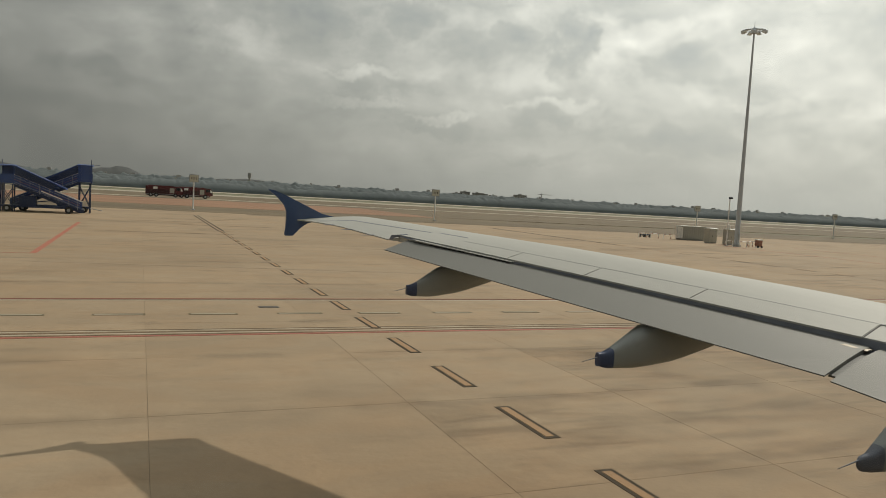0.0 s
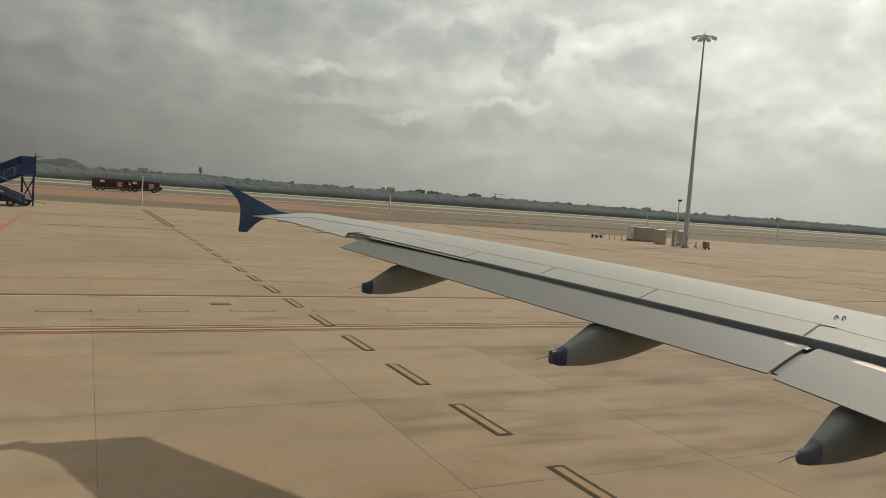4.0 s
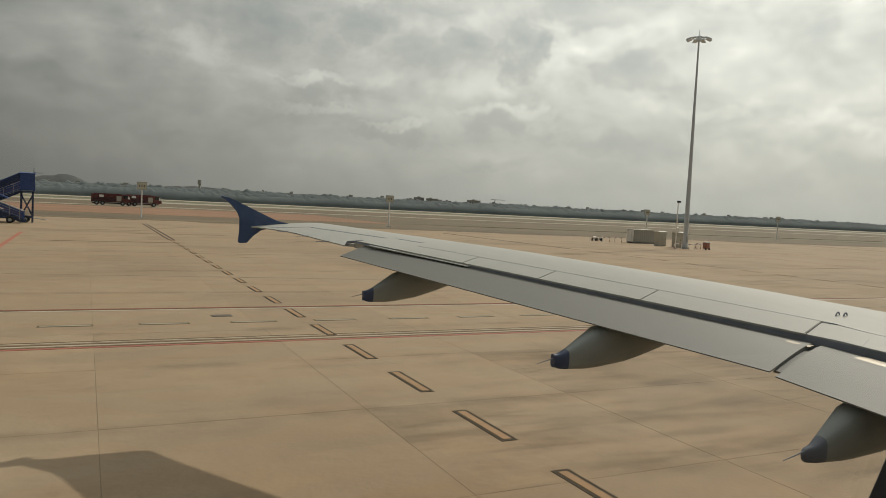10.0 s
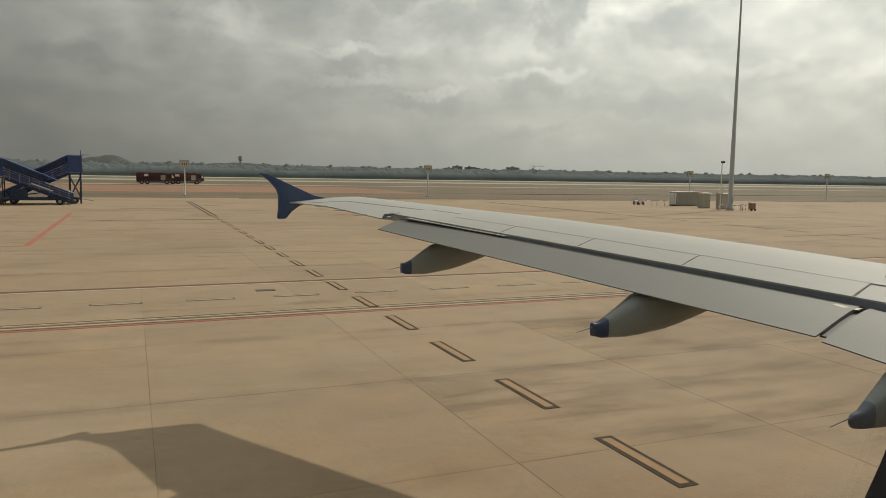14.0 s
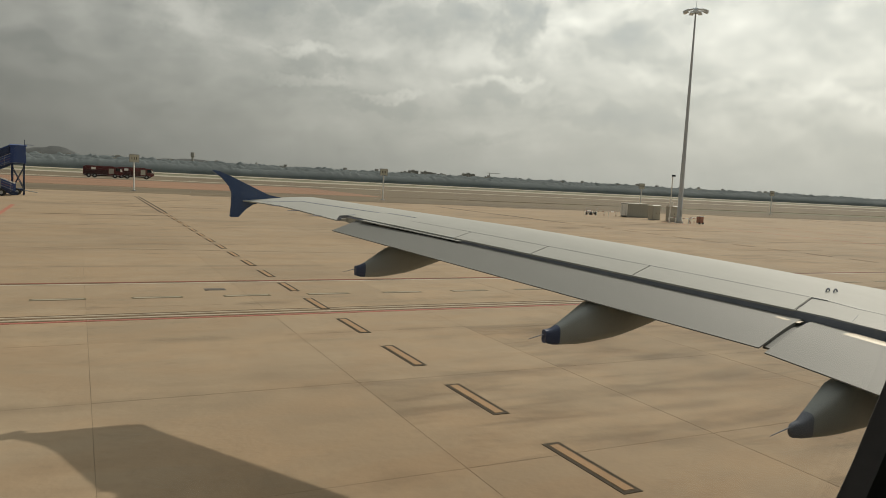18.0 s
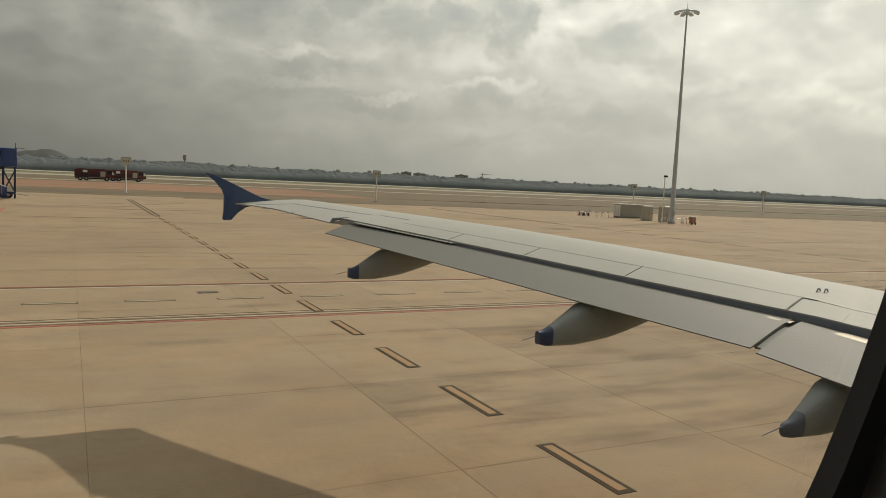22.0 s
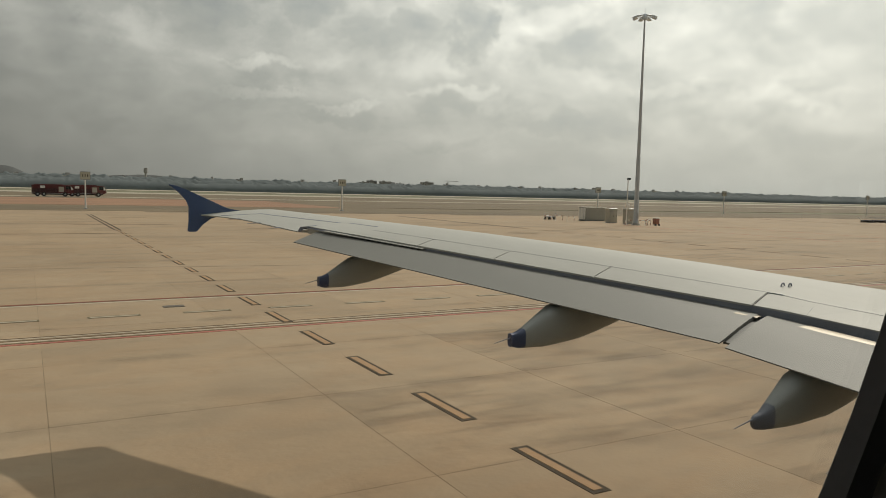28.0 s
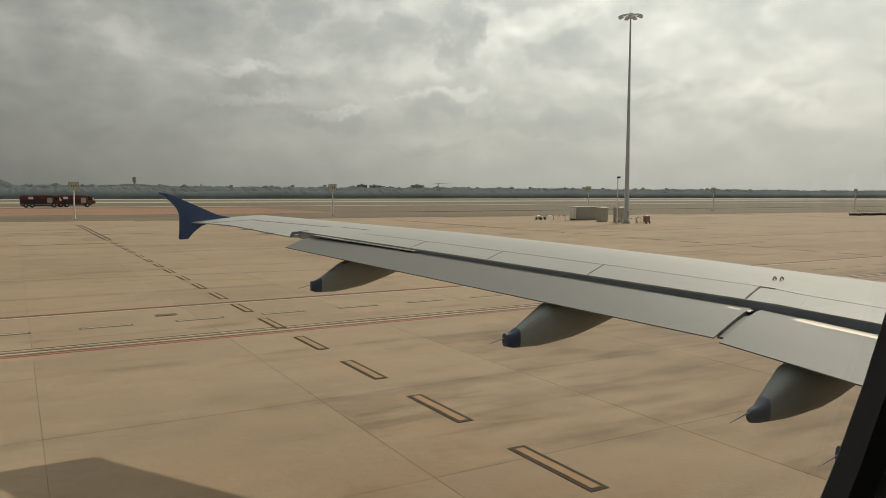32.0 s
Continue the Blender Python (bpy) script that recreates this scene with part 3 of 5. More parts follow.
def arc_line(x0, y0, x1, y1, bow, n=14):
    out = []
    for i in range(n + 1):
        u = i / n
        k = bow * 4 * u * (1 - u)
        out.append((lerp(x0, x1, u) + k, lerp(y0, y1, u)))
    return out


# faint tyre tracks and a cover plate on the service road
floor_strip(arc_line(-6.0, 44.0, 26.0, 39.5, 0.0), 0.5, M_TYRE, "trim_tyre_track", "faint dark tyre track along the apron")
floor_strip(arc_line(-9.0, 60.0, 34.0, 58.0, 0.0), 0.6, M_TYRE, "trim_tyre_track", "faint dark tyre track along the apron")
for x0, x1, y0, w in ((2.2, 10.5, 99.0, 0.4), (-1.5, 7.5, 92.0, 0.35), (4.0, 14.0, 86.0, 0.35), (9.0, 13.5, 104.0, 0.4), (-3.0, 8.0, 71.0, 0.3), (20.0, 31.0, 78.0, 0.3), (56.0, 78.0, 66.0, 0.35), (62.0, 90.0, 52.0, 0.3), (48.0, 60.0, 44.0, 0.25)):
    floor_strip([(x0, y0), (x1, y0 + 0.4)], w, M_LINEDK, "trim_worn_line", "worn dark line painted on the far apron", 0.005)
bm = bmesh.new()
box(bm, 4.05, 4.80, 28.12, 28.55, -0.004, 0.012)
cover = tagged(part("cover_plate", bm, M_COVERPL), "dark grey steel cover plate set in the service road", "cover plate")
for k in range(3):
    bm = bmesh.new()
    box(bm, 4.12 + 0.22 * k, 4.28 + 0.22 * k, 28.18, 28.49, 0.010, 0.018)
    part("rib", bm, M_COVERPL, cover)


# ---- the aircraft: wing ----
def x_te(y):
    tip = 0.45 * (max(y - 14.6, 0) / 0.9) ** 1.6
    return 5.96 - 0.2552 * (y - 4.96) - tip if y > 4.96 else 5.96 - 0.04 * (4.96 - y)


def x_le(y):
    return 4.85 - 0.52 * (y - 15.5)


def x_sp(y):
    """Rear edge of the spoilers and the fixed shroud."""
    return 7.3 - 0.42 * (y - 5.3) if y > 5.3 else 7.3 + 0.12 * (5.3 - y)


def z_sp(y):
    return 3.225 + 0.077 * (y - 5.21) if y > 5.21 else 3.225 + 0.06 * (y - 5.21)


CREST = [(0.0, 3.02), (4.0, 3.32), (6.0, 3.48), (7.3, 3.59), (8.9, 3.70), (10.9, 3.82), (13.1, 3.915), (15.5, 4.02)]


def z_crest(y):
    return table(CREST, y)


def z_ail(y):
    return 3.70 + 0.066 * (y - 12.5)


SLOT = [(0.0, 0.30), (5.0, 0.215), (8.0, 0.125), (11.0, 0.05), (13.0, 0.03)]     # depth of the slot ahead of the flaps


# trailing edge of the extended flaps (span, chord station, height): carried aft of the wing's own edge outboard
FLAP_X, FLAP_Z = [], []
for k in range(29):
    y0 = -1.0 + 0.5 * k
    s0 = table([(-1.0, 1.0), (6.0, 1.0), (11.0, 0.955), (13.5, 0.955)], y0)
    y1 = -0.1 + s0 * (y0 + 0.1)
    FLAP_X.append((y1, -0.24 + s0 * ((5.96 - 0.2552 * (y0 - 4.96) if y0 > 4.96 else 5.96 - 0.04 * (4.96 - y0)) + 0.24)))
    FLAP_Z.append((y1, 4.5 + s0 * (3.02 + 0.064 * (y0 - 4.9) - 4.5)))


def x_fl(y):
    return table(FLAP_X, y)


def z_flap(y):
    return table(FLAP_Z, y)


FLAP_END = 12.75


def upper(x, y):
    """Height of the wing's upper skin."""
    lo, le, te = x_sp(y), x_le(y), x_te(y)
    zc, xc = z_crest(y), 4.25 - 0.44 * (y - 15.5)
    zs = z_sp(y)
    if x >= xc:
        u = min((x - xc) / (le - xc), 1.0)
        return zc - (zc - (zc - 0.075 * (le - te))) * u ** 2.2
    if y > FLAP_END:
        u = min(max((xc - x) / (xc - te), 0), 1)
        return lerp(zc, z_ail(y), u ** 1.5)
    u = (xc - x) / max(xc - lo, 1e-3)
    return zc - (zc - zs) * min(max(u, 0), 1.3) ** 1.55


def wing_section(y, rear):
    le = x_le(y)
    ch = le - x_te(y)
    us = [0.0, 0.012, 0.04, 0.09, 0.16, 0.26, 0.38, 0.5, 0.62, 0.74, 0.86, 1.0]
    top = [(lerp(le, rear, u), y, upper(lerp(le, rear, u), y)) for u in us]
    nose = top[0][2]
    zr = top[-1][2]
    thick_r = 0.02 if rear <= x_te(y) + 0.02 else 0.13
    bot = []
    for u in us[::-1]:
        x = lerp(le, rear, u)
        belly = nose - 0.055 * ch * math.sin(math.pi * min(u * 0.9 + 0.06, 1.0)) - 0.02
        bot.append((x, y, min(lerp(belly, zr - thick_r, u ** 2), upper(x, y) - 0.015)))
    return top + bot


AIR = empty("airliner", 7.0, 6.0, 0.0, "light grey airliner with blue tip fence and extended flaps", "aircraft")
AIR_INV = Matrix.Translation((-7.0, -6.0, 0.0))


def wpart(name, bm, mat, parent=None, label="", smooth=False):
    """A part of the wing, given in the plan's coordinates."""
    bmesh.ops.transform(bm, matrix=AIR_INV, verts=bm.verts[:])
    return part(name, bm, mat, parent or AIR, label, smooth)


bm = bmesh.new()
ys = [0.1, 1.5, 3.0, 4.2, 5.0, 5.3] + [5.3 + (FLAP_END - 5.3) * i / 12 for i in range(1, 13)]
loft(bm, [wing_section(y, x_sp(y) + 0.001) for y in ys])
wpart("wing_box", bm, M_WING, smooth=True)
bm = bmesh.new()
ys = [FLAP_END + 0.001 + (15.5 - FLAP_END) * i / 8 for i in range(9)]
loft(bm, [wing_section(y, x_te(y)) for y in ys])
wpart("outer_wing", bm, M_WING, smooth=True)


FLAP_U = (0.0, 0.04, 0.08, 0.13, 0.19, 0.26, 0.34, 0.44, 0.56, 0.7, 0.85, 1.0)
SHEAR = 0.40          # the flaps' meeting edges run square to the outer flap


def flap_body(y0, y1, n, name, aft=0.0, sheared=0, arch=0.13):
    def ring(y, k):
        bulge = arch * table([(0.0, 1.0), (5.0, 1.0), (8.0, 0.6), (11.0, 0.3), (13.0, 0.2)], y)
        te = x_fl(y) - 0.05 - aft
        front = x_sp(y) + 0.25
        pts = []
        for u in FLAP_U:
            x = lerp(front, te, u)
            yy = y + k * max(x - te, 0)
            zt, zs = z_flap(yy), z_sp(yy) - table(SLOT, yy)
            pts.append((x, yy, lerp(zs, zt, max(u - 0.1, 0) / 0.9) + bulge * math.sin(math.pi * u ** 0.62) - (0.05 if u == 0 else 0.0)))
        low = [(x, yy, z - 0.012 - 0.10 * (1 - i / (len(FLAP_U) - 1)) ** 0.8) for i, (x, yy, z) in list(enumerate(pts))[::-1]]
        return pts + low
    bm = bmesh.new()
    rings = []
    for i in range(n + 1):
        k = lerp(SHEAR, 0.58, i / n) if sheared == 1 else SHEAR * i / n
        rings.append(ring(lerp(y0, y1, i / n), k))
    loft(bm, rings)
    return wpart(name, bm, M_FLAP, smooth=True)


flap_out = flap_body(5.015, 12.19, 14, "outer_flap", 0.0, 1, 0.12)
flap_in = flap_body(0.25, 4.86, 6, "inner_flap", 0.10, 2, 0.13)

# pale shroud strip under the outermost spoiler
bm = bmesh.new()
rings = []
for i in range(9):
    y = lerp(10.2, 12.3, i / 8)
    x, z = x_sp(y) - 0.03, z_sp(y) - 0.018
    rings.append([(x + 0.02, y, z), (x - 0.045, y, z - 0.004), (x - 0.045, y, z - 0.016), (x + 0.02, y, z - 0.012)])
loft(bm, rings)
wpart("shroud_strip", bm, M_WING)

# dark cove between spoilers and flap
bm = bmesh.new()
rings = []
for i in range(15):
    y = lerp(0.3, FLAP_END - 0.01, i / 14)
    x, z = x_sp(y), z_sp(y)
    g = table(SLOT, y) + 0.005
    rings.append([(x + 0.35, y, z - g), (x - 0.004, y, z - 0.012), (x - 0.004, y, z - g * 0.6), (x - 0.02 - 0.08 * (1 - i / 14), y, z - g + 0.004)])
loft(bm, rings)
wpart("flap_cove", bm, M_COVE)


def skin_strip(pts, width, mat, name, lift=0.004, label=""):
    """A narrow raised strip that follows the upper skin through (x, y) points."""
    bm = bmesh.new()
    n = 10
    line = []
    for (xa, ya), (xb, yb) in zip(pts, pts[1:]):
        line += [(lerp(xa, xb, i / n), lerp(ya, yb, i / n)) for i in range(n)]
    line.append(pts[-1])
    rings = []
    for i, (x, y) in enumerate(line):
        a, b = line[max(i - 1, 0)], line[min(i + 1, len(line) - 1)]
        d = Vector((b[0] - a[0], b[1] - a[1])).normalized()
        nx, ny = -d.y * width / 2, d.x * width / 2
        z = upper(x, y)
        rings.append([(x + nx, y + ny, upper(x + nx, y + ny) + lift), (x - nx, y - ny, upper(x - nx, y - ny) + lift), (x - nx, y - ny, z - 0.02), (x + nx, y + ny, z - 0.02)])
    loft(bm, rings)
    return wpart(name, bm, mat, label=label)


def x_hinge(y):
    """Front edge of the spoilers."""
    return lerp(x_sp(y), x_le(y), 0.18)


# spoilers: five raised panels with open joints
SPO = [(5.629, 7.491), (7.509, 8.991), (9.009, 10.341), (10.359, 11.7)]
for a, b in SPO:
    bm = bmesh.new()
    rings = []
    for i in range(7):
        y = lerp(a, b, i / 6)
        xs, xh = x_sp(y) - 0.015, x_hinge(y + 0.14)
        top = [(lerp(xh, xs, u), y + 0.14 * (1 - u), upper(lerp(xh, xs, u), y + 0.14 * (1 - u)) + 0.008) for u in (0, 0.2, 0.4, 0.6, 0.8, 1.0)]
        rings.append(top + [(x, yy, z - 0.022) for x, yy, z in top[::-1]])
    loft(bm, rings)
    wpart("spoiler", bm, M_WING, smooth=True)
for y in (5.62, 7.50, 9.0, 10.35):
    skin_strip([(x_sp(y) + 0.01, y), (x_hinge(y + 0.14) + 0.02, y + 0.14)], 0.006, M_GAP, "spoiler_joint", 0.0085)
skin_strip([(x_hinge(5.6), 5.6), (x_hinge(11.75), 11.75)], 0.009, M_FAIR, "spoiler_hinge_line", 0.011)
skin_strip([(x_hinge(2.2), 2.2), (x_hinge(5.6), 5.6)], 0.006, M_FAIR, "panel_joint", 0.003)
skin_strip([(x_sp(5.05) + 0.01, 5.05), (x_sp(5.05) + 0.26, 5.15)], 0.006, M_FAIR, "shroud_joint", 0.003)
skin_strip([(lerp(x_te(12.0), x_le(12.0), 0.42), 12.0), (lerp(x_te(14.9), x_le(14.9), 0.32), 14.9), (x_te(15.2) + 0.08, 15.2)], 0.028, M_COVE, "aileron_hinge_line", 0.004)
skin_strip([(x_te(FLAP_END) + 0.03, FLAP_END + 0.02), (x_sp(FLAP_END) + 0.15, FLAP_END - 0.05)], 0.035, M_COVE, "aileron_gap", 0.006)
bm = bmesh.new()
for yy in (13.3, 14.05, 14.75):
    bar(bm, (x_te(yy) + 0.05, yy, z_ail(yy)), (x_te(yy) - 0.24, yy - 0.06, z_ail(yy) - 0.01), 0.012, 0.004, 6)
    wpart("static_wick", bm, M_COVE)
    bm = bmesh.new()
bm.free()

# tip fence: blue arrow-shaped plate above and below the tip
def fence(outline, name, thick=1.0):
    bm = bmesh.new()
    rings = []
    for off, k in ((-0.045 * thick, 0.0), (-0.02, 0.02), (0.02, 0.02), (0.045 * thick, 0.0)):
        cx = sum(p[0] for p in outline) / len(outline)
        cz = sum(p[1] for p in outline) / len(outline)
        s = 0.985 if k == 0 else 1.0
        rings.append([(cx + (x - cx) * s, 15.52 + off + 0.04 * max(z - 4.0, 0), cz + (z - cz) * s) for x, z in outline])
    loft(bm, rings)
    return wpart(name, bm, M_BLUE, smooth=False)


fence([(4.6, 3.955), (3.7, 3.97), (3.38, 4.03), (2.95, 4.225), (2.60, 4.385), (2.36, 4.48), (2.24, 4.50), (2.23, 4.48), (2.42, 4.34), (2.56, 4.18), (2.61, 4.05), (2.61, 3.95), (3.6, 3.94), (4.6, 3.95)], "upper_tip_fence", 1.08)
fence([(4.6, 3.985), (3.6, 3.965), (2.61, 3.975), (2.61, 3.75), (2.59, 3.57), (2.62, 3.545), (2.76, 3.55), (2.89, 3.70), (3.05, 3.82), (3.35, 3.91), (3.8, 3.93), (4.4, 3.95)], "lower_tip_fence")


# flap track fairings: deep canoe bodies under the flap with a blue rear cap
def fairing(xt, yt, zt, length, w, name, cap=0.075, capmat=None, slim=1.0):
    """xt, yt, zt: middle of the rear end. The top runs up to the flap's trailing edge and on inside the flap."""
    ute = min(max((x_te(yt) - xt) / length, 0.15), 0.6)
    zf = 3.02 + 0.064 * (yt - 4.9)

    def ring(u):
        tip = 0.25 if slim < 1 else 1.0
        zu = table([(0.0, zt + 0.075 * slim * tip), (0.02, zt + 0.075 * slim), (0.06, zt + 0.10 * slim), (ute, zf), (1.0, zf + 0.12)], u)
        zl = table([(0.0, zt - 0.085 * slim * tip), (0.015, zt - 0.085 * slim), (0.03, zt - 0.11 * slim), (0.2, zt - 0.115 * slim), (0.42, zt - 0.04), (0.68, zt + 0.13), (1.0, zf)], u)
        wide = w * table([(0.0, 0.22 * slim * tip), (0.015, 0.22 * slim), (0.05, 0.34 * slim), (0.25, 0.80), (0.45, 1.0), (0.7, 0.8), (1.0, 0.25)], u)
        zm, hh = (zu + zl) / 2, (zu - zl) / 2
        out = []
        for k in range(16):
            a = 2 * math.pi * k / 16
            c, s = math.cos(a), math.sin(a)
            out.append((xt + u * length, yt + 0.5 * wide * math.copysign(abs(c) ** 0.6, c), zm + hh * math.copysign(abs(s) ** 0.6, s)))
        return out
    bm = bmesh.new()
    loft(bm, [ring(u) for u in (cap, 0.12, 0.18, 0.25, 0.32, 0.4, 0.5, 0.6, 0.7, 0.8, 0.9, 1.0)])
    f = wpart(name, bm, M_FAIR, smooth=True)
    bm = bmesh.new()
    loft(bm, [ring(u) for u in (0.0, 0.005, 0.012, 0.02, cap * 0.6, cap)])
    wpart("fairing_cap", bm, capmat or M_CAPBLUE, f, "dark blue rear cap", smooth=True)
    bm = bmesh.new()
    bar(bm, (xt + 0.05, yt, zt + 0.03), (xt - 0.22, yt, zt - 0.03), 0.007, 0.003, 6)
    wpart("static_wick", bm, M_COVE, f)
    return f


fairing(3.79, 11.12, 3.015, 2.1, 0.36, "flap_track_fairing")
fairing(4.76, 7.12, 2.75, 2.4, 0.42, "flap_track_fairing")
fairing(5.28, 4.12, 2.54, 2.3, 0.38, "flap_track_fairing", 0.10, M_CAPGREY, 0.75)
fairing(5.25, 3.24, 2.46, 2.3, 0.36, "flap_track_fairing")

# bright metal seals at the flap kink, and the rope hook on the upper skin
def flap_z(x, y, bulge=0.045, aft=0.0):
    """Height of the flaps' upper skin."""
    te, front = x_fl(y) - 0.05 - aft, x_sp(y) + 0.25
    u = min(max((front - x) / (front - te), 0.0), 1.0)
    zs = z_sp(y) - table(SLOT, y)
    return lerp(zs, z_flap(y), max(u - 0.1, 0) / 0.9) + bulge * math.sin(math.pi * u ** 0.62)


def nose_strip(ya, yb, d0, wd, parent, slant=0.0, bulge=0.045, lift=0.004):
    """A thin bright plate lying on the flap's skin behind the slot."""
    bm = bmesh.new()
    rings = []
    for i in range(7):
        y = lerp(ya, yb, i / 6)
        top = []
        for k in range(5):
            d = d0 + wd * k / 4
            x, yy = x_sp(y) - d, y - slant * d
            top.append((x, yy, flap_z(x, yy, bulge, 0.1 if bulge > 0.12 else 0.0) + (lift if 0 < k < 4 else 0.001)))
        rings.append(top + [(x, yy, z - 0.012) for x, yy, z in top[::-1]])
    loft(bm, rings)
    wpart("flap_nose_strip", bm, M_SEAL, parent, "bright bare metal leading edge", smooth=True)


nose_strip(5.50, 5.74, 0.06, 0.20, flap_out, SHEAR, 0.115)
nose_strip(5.04, 5.22, 0.06, 0.20, flap_in, SHEAR, 0.13)
nose_strip(0.6, 4.92, 0.03, 0.30, flap_in, 0.0, 0.13, 0.012)
# added dark plate closing the gap between the flaps, coloured as its shade
bm = bmesh.new()
rings = []
for k in range(7):
    x = lerp(6.06, 7.2, k / 6)
    ya, yb = 4.83 + SHEAR * (x - 5.9), 5.04 + SHEAR * (x - 5.9)
    zz = flap_z(max(x, 5.98), (ya + yb) / 2, 0.115) - 0.035
    rings.append([(x, ya, zz), (x, yb, zz), (x, yb, zz - 0.02), (x, ya, zz - 0.02)])
loft(bm, rings)
wpart("flap_gap_shade", bm, M_GAP)
hx, hy = 7.95, 5.8
for dx in (-0.042, 0.042):
    bm = bmesh.new()
    arc = [(hx + 0.06 + dx * 0.7 + 0.034 * math.cos(a), hy - dx * 0.7, upper(hx, hy) - 0.01 + 0.052 * math.sin(a)) for a in [math.pi * i / 8 for i in range(9)]]
    for p, q in zip(arc, arc[1:]):
        bar(bm, p, q, 0.009, n=6)
    wpart("rope_hook", bm, M_COVE)


# ---- the aircraft: fuselage, cabin window, landing gear ----
FY, FZ, FR = -1.79, 4.5, 1.98            # axis and radius of the fuselage tube
WY = 0.15                                # plane of the inner window edge
WCX, WCZ, WA, WB, WN = -0.0936, 4.708, 0.33, 0.533, 1.74
RX0, RX1, RZ0, RZ1 = -0.85, 0.62, 4.02, 5.36   # window panel in the side wall


def skin_arc(a0, a1, n, r):
    return [(FY + r * math.cos(lerp(a0, a1, i / n)), FZ + r * math.sin(lerp(a0, a1, i / n))) for i in range(n + 1)]


def shell(x0, x1, a0, a1, n, name, closed=False):
    outer = skin_arc(a0, a1, n, FR)
    inner = skin_arc(a1, a0, n, FR - 0.09)
    bm = bmesh.new()
    prism(bm, outer + inner, "x", x0, x1)
    return wpart(name, bm, M_WING, smooth=True)


ang0, ang1 = math.asin((RZ0 - FZ) / FR), math.asin((RZ1 - FZ) / FR)
GAP0, GAP1 = math.pi - 0.10, math.pi + 0.09           # starboard window band
PORT0, PORT1 = -0.01, 0.17                            # port window band, but for the window panel
for x0, x1, nm in ((-14.0, RX0, "rear_fuselage"), (RX1, 16.0, "front_fuselage")):
    shell(x0, x1, GAP1 - 2 * math.pi, PORT0, 26, nm)
    shell(x0, x1, PORT1, GAP0, 24, nm)
for k in range(57):
    xp = -14.0 + 0.53 * k
    if xp + 0.26 < RX0 or xp > RX1:
        shell(xp, xp + 0.26, PORT0, PORT1, 3, "port_window_post")
shell(RX0, RX1, ang1, GAP0, 24, "mid_fuselage")
shell(RX0, RX1, GAP1, ang0 + 2 * math.pi, 24, "mid_fuselage")
for k in range(57):
    shell(-14.0 + 0.53 * k, -13.74 + 0.53 * k, GAP0, GAP1, 3, "starboard_window_post")
for xc, nm in ((-14.0, "rear_bulkhead"), (16.0, "front_bulkhead")):
    bm = bmesh.new()
    prism(bm, [(FY + (FR - 0.02) * math.cos(2 * math.pi * i / 32), FZ + (FR - 0.02) * math.sin(2 * math.pi * i / 32)) for i in range(32)], "x", xc - 0.05, xc + 0.05)
    wpart(nm, bm, M_WING)
bm = bmesh.new()
box(bm, -13.9, 15.9, FY - 1.7, FY + 1.7, FZ - 1.02, FZ - 0.96)
wpart("cabin_floor", bm, M_LINING)


def oval(scale_a, scale_b, n=64, grow=0.0):
    out = []
    for i in range(n):
        a = 2 * math.pi * i / n
        c, s = math.cos(a), math.sin(a)
        out.append((WCX + (WA * scale_a + grow) * math.copysign(abs(c) ** (2 / WN), c), WCZ + (WB * scale_b + grow) * math.copysign(abs(s) ** (2 / WN), s)))
    return out


def oval_ring(name, mat, profile, label=""):
    """A ring round the window; profile: (outward growth, y) pairs, closed."""
    bm = bmesh.new()
    n = 64
    ovals = [[(x, y, z) for x, z in oval(1, 1, n, g)] for g, y in profile]
    vs = [[bm.verts.new(p) for p in o] for o in ovals]
    for k in range(len(vs)):
        a, b = vs[k], vs[(k + 1) % len(vs)]
        for i in range(n):
            j = (i + 1) % n
            bm.faces.new((a[i], a[j], b[j], b[i]))
    return wpart(name, bm, mat, label=label, smooth=True)


oval_ring("window_gasket", M_GASKET, [(0.0, WY), (0.004, WY - 0.012), (0.022, WY - 0.016), (0.030, WY - 0.002), (0.030, WY + 0.004), (0.004, WY + 0.004)], "black rubber window gasket")
oval_ring("window_bezel", M_TRIM, [(0.030, WY - 0.002), (0.036, WY - 0.018), (0.085, WY - 0.036), (0.100, WY - 0.030), (0.100, WY + 0.004), (0.030, WY + 0.004)], "dark grey moulded window bezel")
oval_ring("bezel_seam", M_GASKET, [(0.100, WY - 0.026), (0.108, WY - 0.026), (0.108, WY + 0.004), (0.100, WY + 0.004)])
bm = bmesh.new()
prism(bm, oval(1, 1, 64, 0.012), "y", WY - 0.001, WY + 0.003)
pane = wpart("window_pane", bm, M_PANE, label="clear acrylic window pane")
pane.visible_shadow = False
# side wall panel round the bezel: from the oval out to the panel's rectangle
bm = bmesh.new()
n = 64
inner = oval(1, 1, n, 0.107)
rect = []
for i in range(n):
    a = 2 * math.pi * i / n
    c, s = math.cos(a), math.sin(a)
    k = 1 / max(abs(c), abs(s))
    rect.append(((RX0 + RX1) / 2 + (RX1 - RX0) / 2 * c * k, (RZ0 + RZ1) / 2 + (RZ1 - RZ0) / 2 * s * k))
lay = [[(x, WY - 0.036, z) for x, z in inner], [(x, WY - 0.05, z) for x, z in rect], [(x, WY + 0.045, z) for x, z in rect], [(x, WY - 0.01, z) for x, z in inner]]
vs = [[bm.verts.new(p) for p in o] for o in lay]
for k in range(4):
    a, b = vs[k], vs[(k + 1) % 4]
    for i in range(n):
        bm.faces.new((a[i], a[(i + 1) % n], b[(i + 1) % n], b[i]))
wpart("side_wall_panel", bm, M_LINING, label="dim grey cabin side wall panel", smooth=False)
